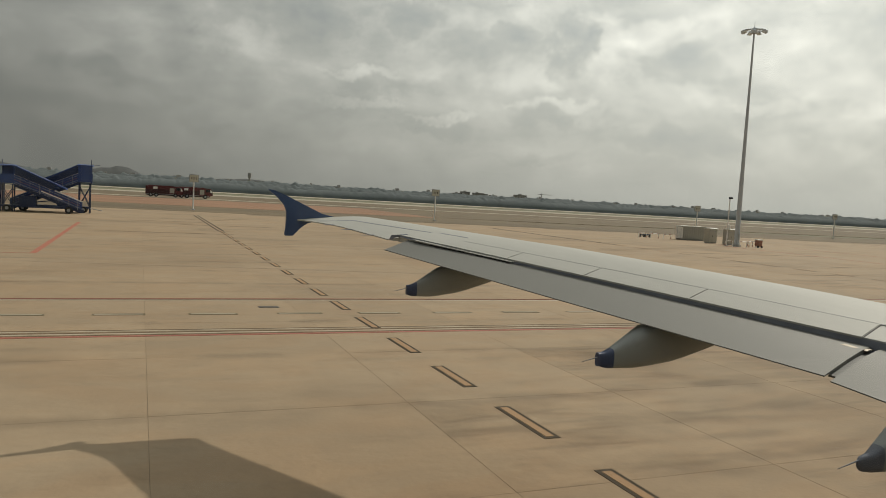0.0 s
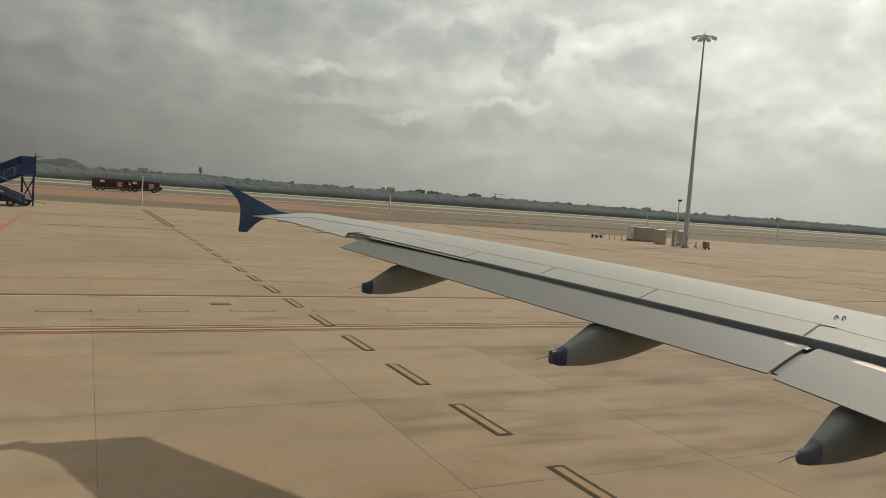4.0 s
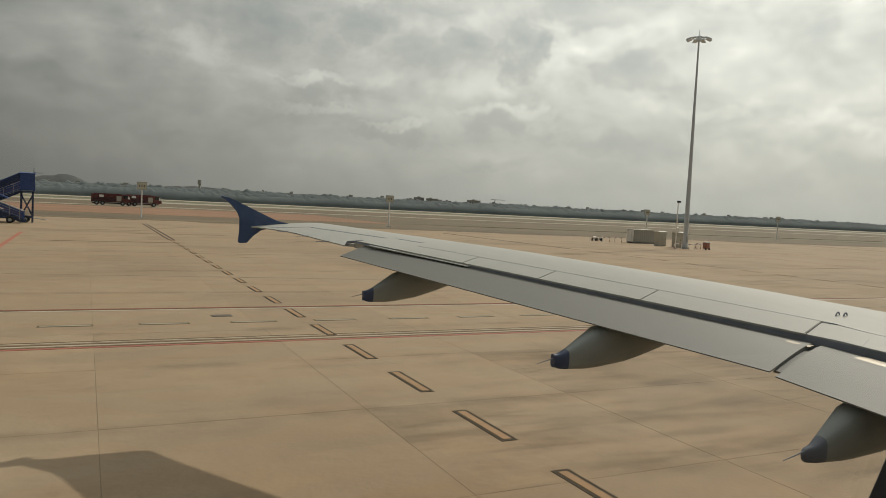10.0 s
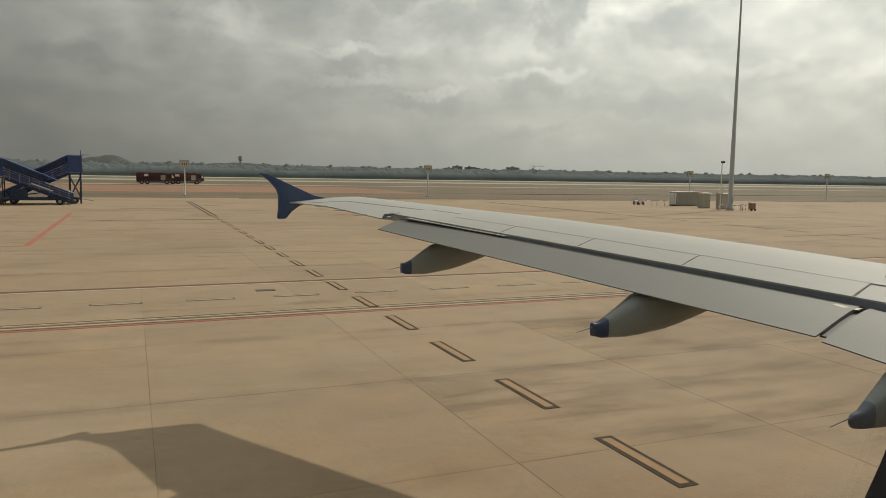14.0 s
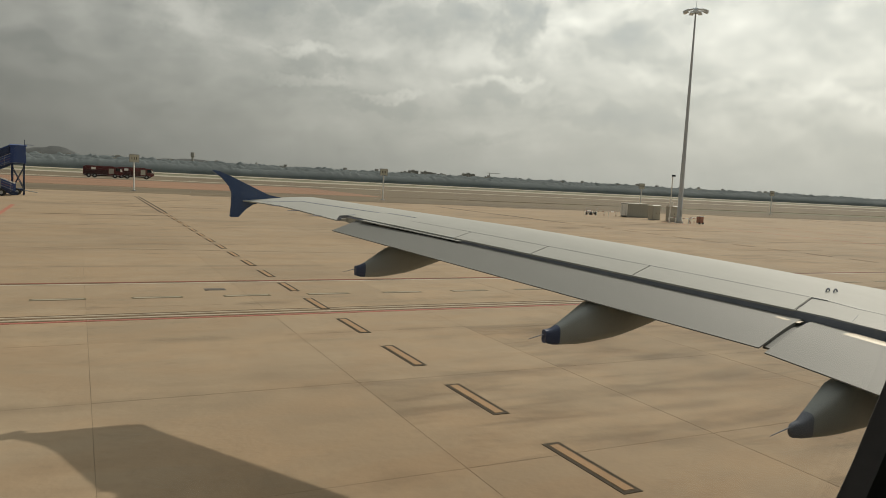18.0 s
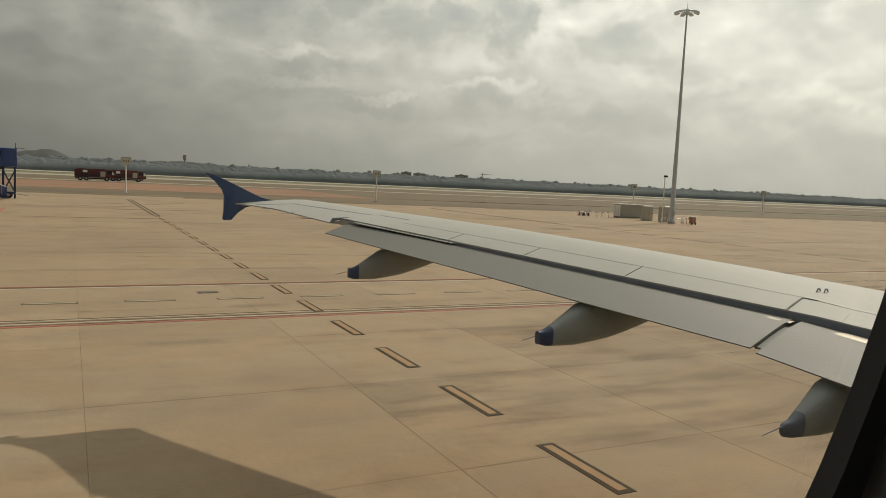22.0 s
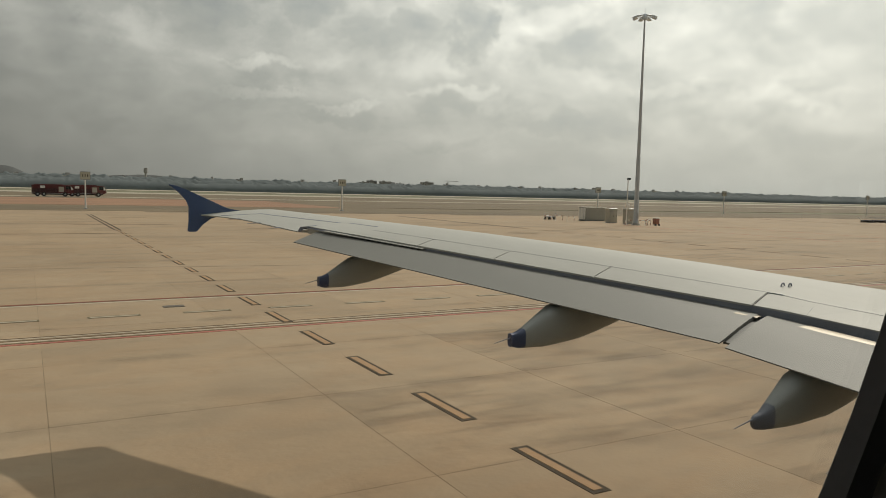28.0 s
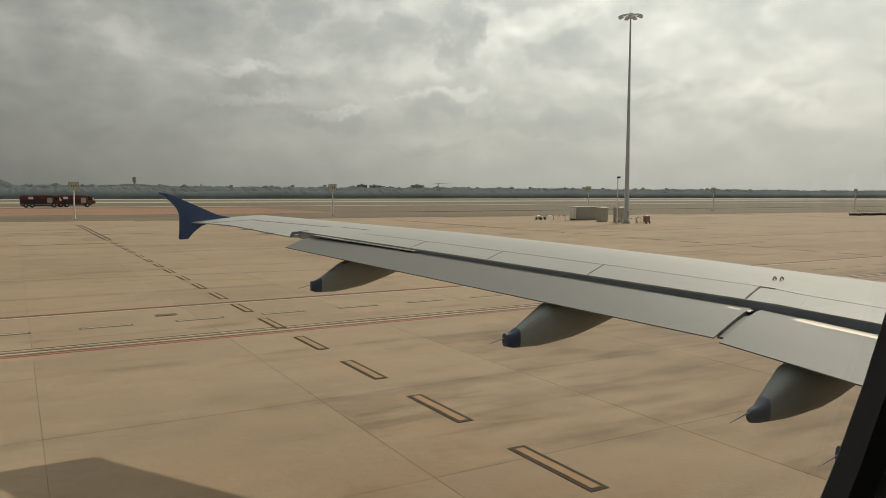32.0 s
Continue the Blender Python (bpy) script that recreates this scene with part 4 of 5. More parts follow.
# main landing gear under the wing root
gear = wpart("gear_leg", bar(bmesh.new(), (7.4, 2.2, 0.5), (7.4, 2.0, 3.0), 0.12, 0.16, 12), M_STEEL)
bm = bmesh.new()
bar(bm, (7.4, 1.75, 0.58), (7.4, 2.65, 0.58), 0.07, n=10)
wpart("axle", bm, M_STEEL, gear)
for yy in (1.75, 2.35):
    bm = bmesh.new()
    rings = []
    for off, rr in ((0.0, 0.40), (0.04, 0.55), (0.12, 0.585), (0.28, 0.585), (0.36, 0.55), (0.40, 0.40)):
        rings.append([(7.4 + rr * math.cos(2 * math.pi * i / 28), yy + off - 0.08, 0.582 + rr * math.sin(2 * math.pi * i / 28)) for i in range(28)])
    loft(bm, rings)
    wpart("tyre", bm, M_DARK, gear, smooth=True)


# ---- high masts ----
MAST_H = 30.9


def mast(x, y):
    m = empty("light_mast", x, y, 0, "tall tapering grey steel floodlight mast on the apron", "light mast", "floodlight masts")
    bm = bmesh.new()
    loft(bm, [[(0.62 * math.cos(a), 0.62 * math.sin(a), z) for a in [2 * math.pi * i / 12 for i in range(12)]] for z in (0, 0.28)])
    loft(bm, [[(0.45 * math.cos(a), 0.45 * math.sin(a), z) for a in [2 * math.pi * i / 12 for i in range(12)]] for z in (0.28, 0.34)])
    part("mast_base", bm, M_STEEL, m)
    for z0, z1, r0, r1 in ((0.34, 10.2, 0.36, 0.29), (10.0, 20.2, 0.27, 0.20), (20.0, MAST_H, 0.185, 0.11)):
        bm = bmesh.new()
        bar(bm, (0, 0, z0), (0, 0, z1), r0, r1, 12)
        part("mast_section", bm, M_MAST, m, smooth=True)
    bm = bmesh.new()
    box(bm, -0.16, 0.16, -0.42, -0.34, 1.0, 1.9, 0.02)
    part("access_door", bm, M_STEEL, m)
    bm = bmesh.new()
    bar(bm, (0, 0, MAST_H - 0.5), (0, 0, MAST_H + 0.1), 0.42, 0.42, 16)
    bar(bm, (0, 0, MAST_H + 0.1), (0, 0, MAST_H + 0.35), 0.30, 0.12, 16)
    part("head_frame", bm, M_LAMP, m)
    bm = bmesh.new()
    bar(bm, (0, 0, MAST_H + 0.3), (0, 0, MAST_H + 1.25), 0.03, 0.02, 8)
    part("lightning_rod", bm, M_STEEL, m)
    for k in range(8):
        a = math.pi / 8 + k * math.pi / 4
        c, s = math.cos(a), math.sin(a)
        bm = bmesh.new()
        bar(bm, (0.3 * c, 0.3 * s, MAST_H - 0.2), (1.25 * c, 1.25 * s, MAST_H - 0.12), 0.04, n=6)
        arm = part("lamp_arm", bm, M_LAMP, m)
        bm = bmesh.new()
        t = bmesh.new()
        box(t, -0.38, 0.38, -0.30, 0.30, -0.12, 0.10, 0.04)
        bmesh.ops.transform(t, matrix=Matrix.Translation((1.45 * c, 1.45 * s, MAST_H - 0.16)) @ Matrix.Rotation(a, 4, "Z") @ Matrix.Rotation(radians(22), 4, "Y"), verts=t.verts[:])
        vm = {v: bm.verts.new(v.co) for v in t.verts}
        for f in t.faces:
            bm.faces.new([vm[v] for v in f.verts])
        t.free()
        part("floodlight", bm, M_LAMP, arm)
    return m


M1 = (-19.1, 83.0)
M2 = (79.9, 83.0)
M3 = (179.0, 83.0)
mast1 = mast(*M1)
copy_thing(mast1, pose(M2[0], M2[1], 0))
copy_thing(mast1, pose(M3[0], M3[1], 0))


# ---- cabinets, hoops and boxes round the masts ----
def cabinet(x, y, w, d, h, doors, label="cream sheet-metal electrical cabinet with a pale roof lip"):
    c = empty("electrical_cabinet", x, y, 0, label, "cabinet", "electrical cabinets")
    bm = bmesh.new()
    box(bm, -w / 2, w / 2, -d / 2, d / 2, 0.12, h - 0.08, 0.015)
    part("body", bm, M_CAB, c)
    bm = bmesh.new()
    box(bm, -w / 2 + 0.03, w / 2 - 0.03, -d / 2 + 0.03, d / 2 - 0.03, 0, 0.12)
    part("plinth", bm, M_STEEL, c)
    bm = bmesh.new()
    prism(bm, [(-d / 2 - 0.09, h - 0.08), (d / 2 + 0.09, h - 0.08), (d / 2 + 0.09, h - 0.02), (0, h + 0.06), (-d / 2 - 0.09, h - 0.02)], "x", -w / 2 - 0.08, w / 2 + 0.08)
    part("roof", bm, M_WHITE, c)
    for i in range(doors):
        a = -w / 2 + 0.05 + i * (w - 0.1) / doors
        b = a + (w - 0.1) / doors - 0.03
        bm = bmesh.new()
        box(bm, a, b, -d / 2 - 0.022, -d / 2 + 0.002, 0.2, h - 0.16, 0.008)
        dr = part("door", bm, M_CAB, c)
        bm = bmesh.new()
        box(bm, b - 0.12, b - 0.07, -d / 2 - 0.055, -d / 2 - 0.02, 1.0, 1.22, 0.01)
        part("handle", bm, M_DARK, dr)
        bm = bmesh.new()
        for k in range(4):
            box(bm, a + 0.12, b - 0.12, -d / 2 - 0.03, -d / 2 - 0.02, h - 0.42 - k * 0.06, h - 0.39 - k * 0.06)
        part("louvre", bm, M_STEEL, dr)
    return c


def hoop(x, y, rz=0, w=1.8):
    h = empty("crash_hoop", x, y, 0, "red and white banded steel crash hoop", "barrier", "crash hoops", rz)
    pts = [(-w / 2, 0, 0), (-w / 2, 0, 0.62), (-w / 2 + 0.1, 0, 0.76), (w / 2 - 0.1, 0, 0.76), (w / 2, 0, 0.62), (w / 2, 0, 0)]
    for i, (p, q) in enumerate(zip(pts, pts[1:])):
        p, q = Vector(p), Vector(q)
        n = 4 if (q - p).length > 0.9 else (2 if (q - p).length > 0.4 else 1)
        for k in range(n):
            bm = bmesh.new()
            bar(bm, p.lerp(q, k / n), p.lerp(q, (k + 1) / n), 0.055, n=8)
            part("band", bm, M_ORANGE if (i + k) % 3 == 2 else M_WHITE, h)
    return h


def extinguisher_box(x, y):
    e = empty("extinguisher_trolley", x, y, 0, "red wheeled extinguisher box beside the mast", "extinguisher", "extinguisher boxes")
    bm = bmesh.new()
    box(bm, -0.4, 0.4, -0.3, 0.3, 0.22, 1.1, 0.03)
    part("body", bm, M_ORANGE, e)
    bm = bmesh.new()
    prism(bm, [(-0.36, 1.1), (0.36, 1.1), (0.30, 1.22), (-0.30, 1.22)], "x", -0.44, 0.44)
    part("lid", bm, M_WHITE, e)
    for sx in (-0.36, 0.36):
        bm = bmesh.new()
        bar(bm, (sx, -0.3, 0.16), (sx, -0.22, 0.16), 0.16, n=14)
        part("wheel", bm, M_DARK, e)
        bm = bmesh.new()
        box(bm, sx - 0.03, sx + 0.03, 0.2, 0.26, 0.0, 0.24)
        part("foot", bm, M_STEEL, e)
    return e


def cctv(x, y, h):
    c = empty("camera_pole", x, y, 0, "thin pale pole with a security camera on top", "camera pole")
    bm = bmesh.new()
    bar(bm, (0, 0, 0), (0, 0, h), 0.10, 0.07, 10)
    part("pole", bm, M_WHITE, c)
    bm = bmesh.new()
    box(bm, -0.22, 0.22, -0.22, 0.22, 0, 0.06)
    part("base_plate", bm, M_STEEL, c)
    bm = bmesh.new()
    box(bm, -0.14, 0.14, -0.45, 0.12, h - 0.12, h + 0.16, 0.03)
    part("camera_housing", bm, M_GLASSDK, c)
    bm = bmesh.new()
    box(bm, -0.25, 0.25, -0.25, -0.08, 2.4, 3.1, 0.02)
    part("junction_box", bm, M_WHITE, c)
    return c


cabinet(-20.5, 86.2, 1.7, 1.0, 2.45, 2)
for x, y, r in ((-22.5, 84.2, 80), (-21.2, 85.0, 0), (-19.4, 85.0, 0)):
    hoop(x, y, r, 1.3)
extinguisher_box(-16.9, 82.6)
hoop(-17.2, 81.9, 20, 1.0)
mx, my = M2


def container(x, y, w, d, h):
    c = empty("equipment_container", x, y, 0, "pale grey ribbed steel equipment container on skids", "container")
    bm = bmesh.new()
    box(bm, -w / 2, w / 2, -d / 2, d / 2, 0.16, h, 0.02)
    body = part("body", bm, M_CONTAINER, c)
    for sy in (-d / 2 + 0.2, d / 2 - 0.32):
        bm = bmesh.new()
        box(bm, -w / 2, w / 2, sy, sy + 0.12, 0, 0.17)
        part("skid", bm, M_STEEL, c)
    n = 11
    for k in range(n):
        x0 = -w / 2 + 0.1 + k * (w - 0.28) / (n - 1)
        bm = bmesh.new()
        box(bm, x0, x0 + 0.08, -d / 2 - 0.03, -d / 2 + 0.002, 0.26, h - 0.1)
        part("rib", bm, M_CONTAINER, body)
    for sy in (-0.86, 0.02):
        bm = bmesh.new()
        box(bm, -w / 2 - 0.03, -w / 2 + 0.002, sy, sy + 0.84, 0.26, h - 0.12, 0.008)
        dr = part("door", bm, M_WHITE, c)
        bm = bmesh.new()
        bar(bm, (-w / 2 - 0.05, sy + 0.42, 0.35), (-w / 2 - 0.05, sy + 0.42, h - 0.2), 0.02, n=6)
        part("locking_bar", bm, M_STEEL, dr)
    bm = bmesh.new()
    box(bm, -w / 2 - 0.05, w / 2 + 0.05, -d / 2 - 0.05, d / 2 + 0.05, h, h + 0.07)
    part("roof", bm, M_WHITE, c)
    return c


container(mx + 3.8, my + 14.2, 4.6, 1.8, 2.25)
cabinet(mx + 1.4, my + 6.9, 1.5, 1.1, 2.3, 2)
cabinet(mx + 2.6, my + 4.2, 1.6, 1.1, 2.35, 2)
for dx, dy, r in ((-2.6, 15.2, 10), (-0.6, 14.6, 10), (-4.4, 16.0, 10), (1.9, -0.6, 20), (0.4, -1.1, 0), (-1.1, 0.3, 80), (4.6, 1.6, 90)):
    hoop(mx + dx, my + dy, r, 1.8)
extinguisher_box(mx + 2.4, my - 1.8)
cctv(mx - 1.3, my + 0.6, 6.9)


def tow_trolley(x, y, rz):
    t = empty("tow_trolley", x, y, 0, "small black steel tow trolley standing on the apron", "trolley", "tow trolleys", rz)
    bm = bmesh.new()
    box(bm, -0.9, 0.9, -0.45, 0.45, 0.42, 0.52, 0.01)
    part("deck", bm, M_GSEDK, t)
    for sx in (-0.7, 0.7):
        for sy in (-0.42, 0.34):
            bm = bmesh.new()
            bar(bm, (sx, sy, 0.21), (sx, sy + 0.1, 0.21), 0.21, n=12)
            part("wheel", bm, M_DARK, t)
        bm = bmesh.new()
        bar(bm, (sx, -0.35, 0.25), (sx, 0.35, 0.25), 0.04, n=6)
        bar(bm, (sx, 0, 0.25), (sx, 0, 0.44), 0.05, n=6)
        part("axle", bm, M_STEEL, t)
    bm = bmesh.new()
    bar(bm, (0.9, 0, 0.46), (1.7, 0, 1.05), 0.03, n=6)
    bar(bm, (1.7, -0.2, 1.05), (1.7, 0.2, 1.05), 0.03, n=6)
    part("drawbar", bm, M_STEEL, t)
    bm = bmesh.new()
    for sy in (-0.4, 0.4):
        bar(bm, (-0.85, sy, 0.5), (-0.85, sy, 1.15), 0.03, n=6)
    bar(bm, (-0.85, -0.4, 1.15), (-0.85, 0.4, 1.15), 0.03, n=6)
    part("push_rail", bm, M_STEEL, t)
    return t


trolley = tow_trolley(mx - 2.2, my + 18.2, 15)


# ---- baggage carts with blue curtains ----
def baggage_cart(x, y, rz):
    c = empty("baggage_cart", x, y, 0, "blue curtained baggage cart on a white frame", "baggage cart", "baggage carts", rz)
    bm = bmesh.new()
    box(bm, -1.6, 1.6, -0.75, 0.75, 0.42, 0.60, 0.02)
    part("chassis", bm, M_WHITE, c)
    bm = bmesh.new()
    box(bm, -1.62, 1.62, -0.80, 0.80, 2.02, 2.12, 0.03)
    part("roof", bm, M_GSEBLUE, c)
    for sx in (-1.55, 0.0, 1.55):
        for sy in (-0.7, 0.7):
            bm = bmesh.new()
            box(bm, sx - 0.03, sx + 0.03, sy - 0.03, sy + 0.03, 0.58, 2.04)
            part("post", bm, M_WHITE, c)
    rr = random.Random(3)
    for sx in (-0.775, 0.775):
        for sy in (-0.72, 0.72):
            bm = bmesh.new()
            n = 12
            top = [(sx - 0.74 + 1.48 * i / n, sy + 0.025 * math.sin(i * 1.7)) for i in range(n + 1)]
            pts = top + [(px, py + 0.02) for px, py in top[::-1]]
            loft(bm, [[(px, py, 0.62) for px, py in pts], [(px, sy + (py - sy) * 0.4, 2.03) for px, py in pts]])
            cu = part("curtain", bm, M_GSEBLUE, c)
            bm = bmesh.new()
            q = [(sx - 0.5, 1.15), (sx - 0.35, 1.15), (sx + 0.35, 1.62), (sx + 0.5, 1.75), (sx + 0.3, 1.70), (sx - 0.05, 1.45)]
            prism(bm, q, "y", sy - 0.045 if sy < 0 else sy + 0.03, sy - 0.03 if sy < 0 else sy + 0.06)
            part("white_mark", bm, M_WHITE, cu)
    for sx in (-1.57, 1.57):
        bm = bmesh.new()
        box(bm, sx - 0.015, sx + 0.015, -0.72, 0.72, 0.6, 2.03)
        part("end_panel", bm, M_GSEBLUE, c)
    for sx in (-1.15, 1.15):
        bm = bmesh.new()
        bar(bm, (sx, -0.62, 0.24), (sx, 0.62, 0.24), 0.05, n=8)
        bar(bm, (sx, 0, 0.24), (sx, 0, 0.44), 0.08, n=8)
        part("axle", bm, M_STEEL, c)
        for sy in (-0.72, 0.58):
            bm = bmesh.new()
            bar(bm, (sx, sy, 0.24), (sx, sy + 0.16, 0.24), 0.24, n=16)
            w = part("wheel", bm, M_DARK, c)
            bm = bmesh.new()
            bar(bm, (sx, sy - 0.012, 0.24), (sx, sy + 0.172, 0.24), 0.11, n=12)
            part("hub", bm, M_WHITE, w)
    bm = bmesh.new()
    bar(bm, (1.6, 0, 0.48), (2.35, 0, 0.32), 0.035, n=6)
    part("drawbar", bm, M_STEEL, c)
    return c


cart = baggage_cart(-31.4, 93.5, 8)
for x, y, r in ((-34.9, 94.5, 4), (-37.6, 99.0, 82), (-36.0, 108.5, 70), (-40.6, 105.0, 40), (-25.4, 93.2, 6), (-20.4, 97.0, 3), (-17.0, 92.2, 12), (-22.4, 99.5, 5)):
    copy_thing(cart, pose(x, y, 0, 0, 0, r))


# ---- passenger stairs ----
def passenger_stairs(x, y, rz, length=8.6, top=3.9, canopy=True, label="blue mobile passenger stairs with panelled sides", clad=False):
    """Rises along its own +x: foot at -length/2, platform at +length/2."""
    s = empty("passenger_stairs", x, y, 0, label, "passenger stairs", "passenger stairs", rz)
    a, b = -length / 2, length / 2 - 1.7
    bm = bmesh.new()
    box(bm, a + 0.6, b + 1.5, -0.95, 0.95, 0.55, 0.8, 0.03)
    part("chassis", bm, M_GSEDK, s)
    for sx in (a + 1.5, b + 0.8):
        bm = bmesh.new()
        bar(bm, (sx, -0.95, 0.42), (sx, 0.95, 0.42), 0.06, n=8)
        box(bm, sx - 0.1, sx + 0.1, -0.6, 0.6, 0.40, 0.58)
        part("axle", bm, M_STEEL, s)
        for sy in (-1.1, 0.85):
            bm = bmesh.new()
            bar(bm, (sx, sy, 0.42), (sx, sy + 0.25, 0.42), 0.42, n=18)
            w = part("wheel", bm, M_DARK, s)
            bm = bmesh.new()
            bar(bm, (sx, sy - 0.01, 0.42), (sx, sy + 0.26, 0.42), 0.2, n=14)
            part("rim", bm, M_STEEL, w)
    n = 20
    for i in range(n):
        u = (i + 0.5) / n
        px, pz = lerp(a, b, u), lerp(0.35, top, (i + 1) / n)
        bm = bmesh.new()
        box(bm, px - 0.16, px + 0.16, -0.72, 0.72, pz - 0.045, pz)
        part("tread", bm, M_STEEL, s)
    for sy in (-0.80, 0.80):
        bm = bmesh.new()
        prism(bm, [(a - 0.1, 0.15), (a + 0.4, 0.15), (b + 0.1, top - 0.30), (b + 0.1, top + 0.02), (a - 0.1, 0.48)], "y", sy - 0.05, sy + 0.05)
        part("stringer", bm, M_GSEDK, s)
        bm = bmesh.new()
        prism(bm, [(a + 0.1, 0.55), (b + 0.1, top + 0.10), (b + 0.1, top + 1.10), (a + 0.1, 1.45)], "y", sy - 0.025, sy + 0.025)
        pn = part("side_panel", bm, M_GSEBLUE, s)
        bm = bmesh.new()
        prism(bm, [(a + 0.1, 1.47), (b + 0.1, top + 1.12), (b + 0.1, top + 1.18), (a + 0.1, 1.53)], "y", sy - 0.045, sy + 0.045)
        part("handrail", bm, M_WHITE, pn)
        bm = bmesh.new()
        yo = sy - 0.04 if sy < 0 else sy + 0.027
        u0, u1 = 0.30, 0.62
        prism(bm, [(lerp(a, b, u0), lerp(0.75, top + 0.3, u0)), (lerp(a, b, u1), lerp(0.75, top + 0.3, u1)), (lerp(a, b, u1), lerp(0.95, top + 0.5, u1)), (lerp(a, b, u0), lerp(0.88, top + 0.43, u0))], "y", yo, yo + 0.013)
        part("white_mark", bm, M_WHITE, pn)
        bm = bmesh.new()
        box(bm, b + 0.1, b + 1.7, sy - 0.025, sy + 0.025, top + 0.08, top + 1.15)
        part("platform_panel", bm, M_GSEBLUE, s)
    bm = bmesh.new()
    box(bm, b, b + 1.75, -0.95, 0.95, top - 0.10, top, 0.02)
    part("platform", bm, M_GSEDK, s)
    for sx in (b + 0.25, b + 1.5):
        for sy in (-0.78, 0.78):
            bm = bmesh.new()
            box(bm, sx - 0.07, sx + 0.07, sy - 0.07, sy + 0.07, 0.0, top - 0.09)
            part("support_leg", bm, M_GSEDK, s)
    for sy in (-0.78, 0.78):
        bm = bmesh.new()
        bar(bm, (b + 0.25, sy, 0.8), (b + 1.5, sy, top - 0.5), 0.05, n=6)
        bar(bm, (b + 1.5, sy, 0.8), (b + 0.25, sy, top - 0.5), 0.05, n=6)
        bar(bm, (b + 0.25, sy, 0.9), (lerp(a, b, 0.45), sy, lerp(0.2, top - 0.2, 0.45)), 0.05, n=6)
        part("brace", bm, M_GSEDK, s)
    # tow bar, engine housing, side rails and the beacon pole
    bm = bmesh.new()
    bar(bm, (b + 1.5, 0, 0.6), (b + 3.0, 0, 0.35), 0.05, n=6)
    part("tow_bar", bm, M_STEEL, s)
    bm = bmesh.new()
    box(bm, b - 2.2, b - 0.4, -0.85, 0.85, 0.78, 1.9, 0.05)
    part("engine_housing", bm, M_GSEDK, s)
    bm = bmesh.new()
    bar(bm, (b + 1.62, -0.8, top), (b + 1.62, -0.8, top + 2.9), 0.04, n=6)
    bar(bm, (b + 1.62, -0.8, top + 2.3), (b + 2.6, -0.8, top + 2.3), 0.03, n=6)
    part("beacon_pole", bm, M_GSEDK, s)
    for sy in (-0.86, 0.86):
        for k in range(3):
            bm = bmesh.new()
            bar(bm, (a + 0.3, sy, 0.75 + 0.28 * k), (b + 0.1, sy, top + 0.25 + 0.3 * k), 0.022, n=5)
            part("side_rail", bm, M_ORANGE if k == 1 else M_STEEL, s)
        for k in range(7):
            u = (k + 0.5) / 7
            bm = bmesh.new()
            bar(bm, (lerp(a, b, u), sy, lerp(0.3, top - 0.1, u)), (lerp(a, b, u), sy, lerp(1.5, top + 1.15, u)), 0.025, n=5)
            part("baluster", bm, M_STEEL, s)
    if canopy:
        for sx in (b + 0.15, b + 1.6):
            for sy in (-0.85, 0.85):
                bm = bmesh.new()
                box(bm, sx - 0.05, sx + 0.05, sy - 0.05, sy + 0.05, top, top + 2.15)
                part("canopy_post", bm, M_GSEBLUE, s)
        bm = bmesh.new()
        prism(bm, [(-1.0, top + 2.1), (1.0, top + 2.1), (1.0, top + 2.2), (0, top + 2.32), (-1.0, top + 2.2)], "x", b, b + 1.8)
        part("canopy_roof", bm, M_GSEBLUE, s)
        bm = bmesh.new()
        prism(bm, [(a + 1.8, 2.9), (b, top + 2.05), (b, top + 2.2), (a + 1.8, 3.05)], "y", -0.95, 0.95)
        part("flight_roof", bm, M_GSEBLUE, s)
        if clad:
            for sy in (-0.9, 0.9):
                bm = bmesh.new()
                prism(bm, [(lerp(a, b, 0.42), lerp(1.45, top + 1.1, 0.42)), (b, top + 1.1), (b, top + 2.06), (lerp(a, b, 0.42), lerp(2.6, top + 2.06, 0.42) - 0.1)], "y", sy - 0.02, sy + 0.02)
                part("side_cladding", bm, M_GSEDK, s)
            bm = bmesh.new()
            box(bm, b + 0.1, b + 1.66, -0.92, -0.88, top + 1.15, top + 2.1)
            part("tower_cladding", bm, M_GSEBLUE, s)
        for u in (0.25, 0.5, 0.75):
            for sy in (-0.85, 0.85):
                px = lerp(a + 1.8, b, u)
                bm = bmesh.new()
                box(bm, px - 0.04, px + 0.04, sy - 0.04, sy + 0.04, lerp(0.9, top + 0.4, (px - a) / (b - a)), lerp(2.92, top + 2.1, u))
                part("roof_post", bm, M_GSEBLUE, s)
    else:
        for sy in (-0.85, 0.85):
            bm = bmesh.new()
            bar(bm, (b + 0.2, sy, top), (b + 0.2, sy, top + 1.3), 0.035, n=6)
            bar(bm, (b + 1.6, sy, top), (b + 1.6, sy, top + 1.3), 0.035, n=6)
            bar(bm, (b + 0.2, sy, top + 1.3), (b + 1.6, sy, top + 1.3), 0.035, n=6)
            part("platform_rail", bm, M_STEEL, s)
    return s


passenger_stairs(-10.6, 105.8, 0, 9.2, 3.9, True, "blue canopied mobile passenger stairs beside another set", True)
passenger_stairs(-11.3, 102.4, 180, 9.0, 3.3, True, "blue canopied mobile passenger stairs facing the other way", True)
passenger_stairs(-21.4, 103.0, 180, 8.6, 3.4, False, "dark blue open mobile passenger stairs with white handrail")


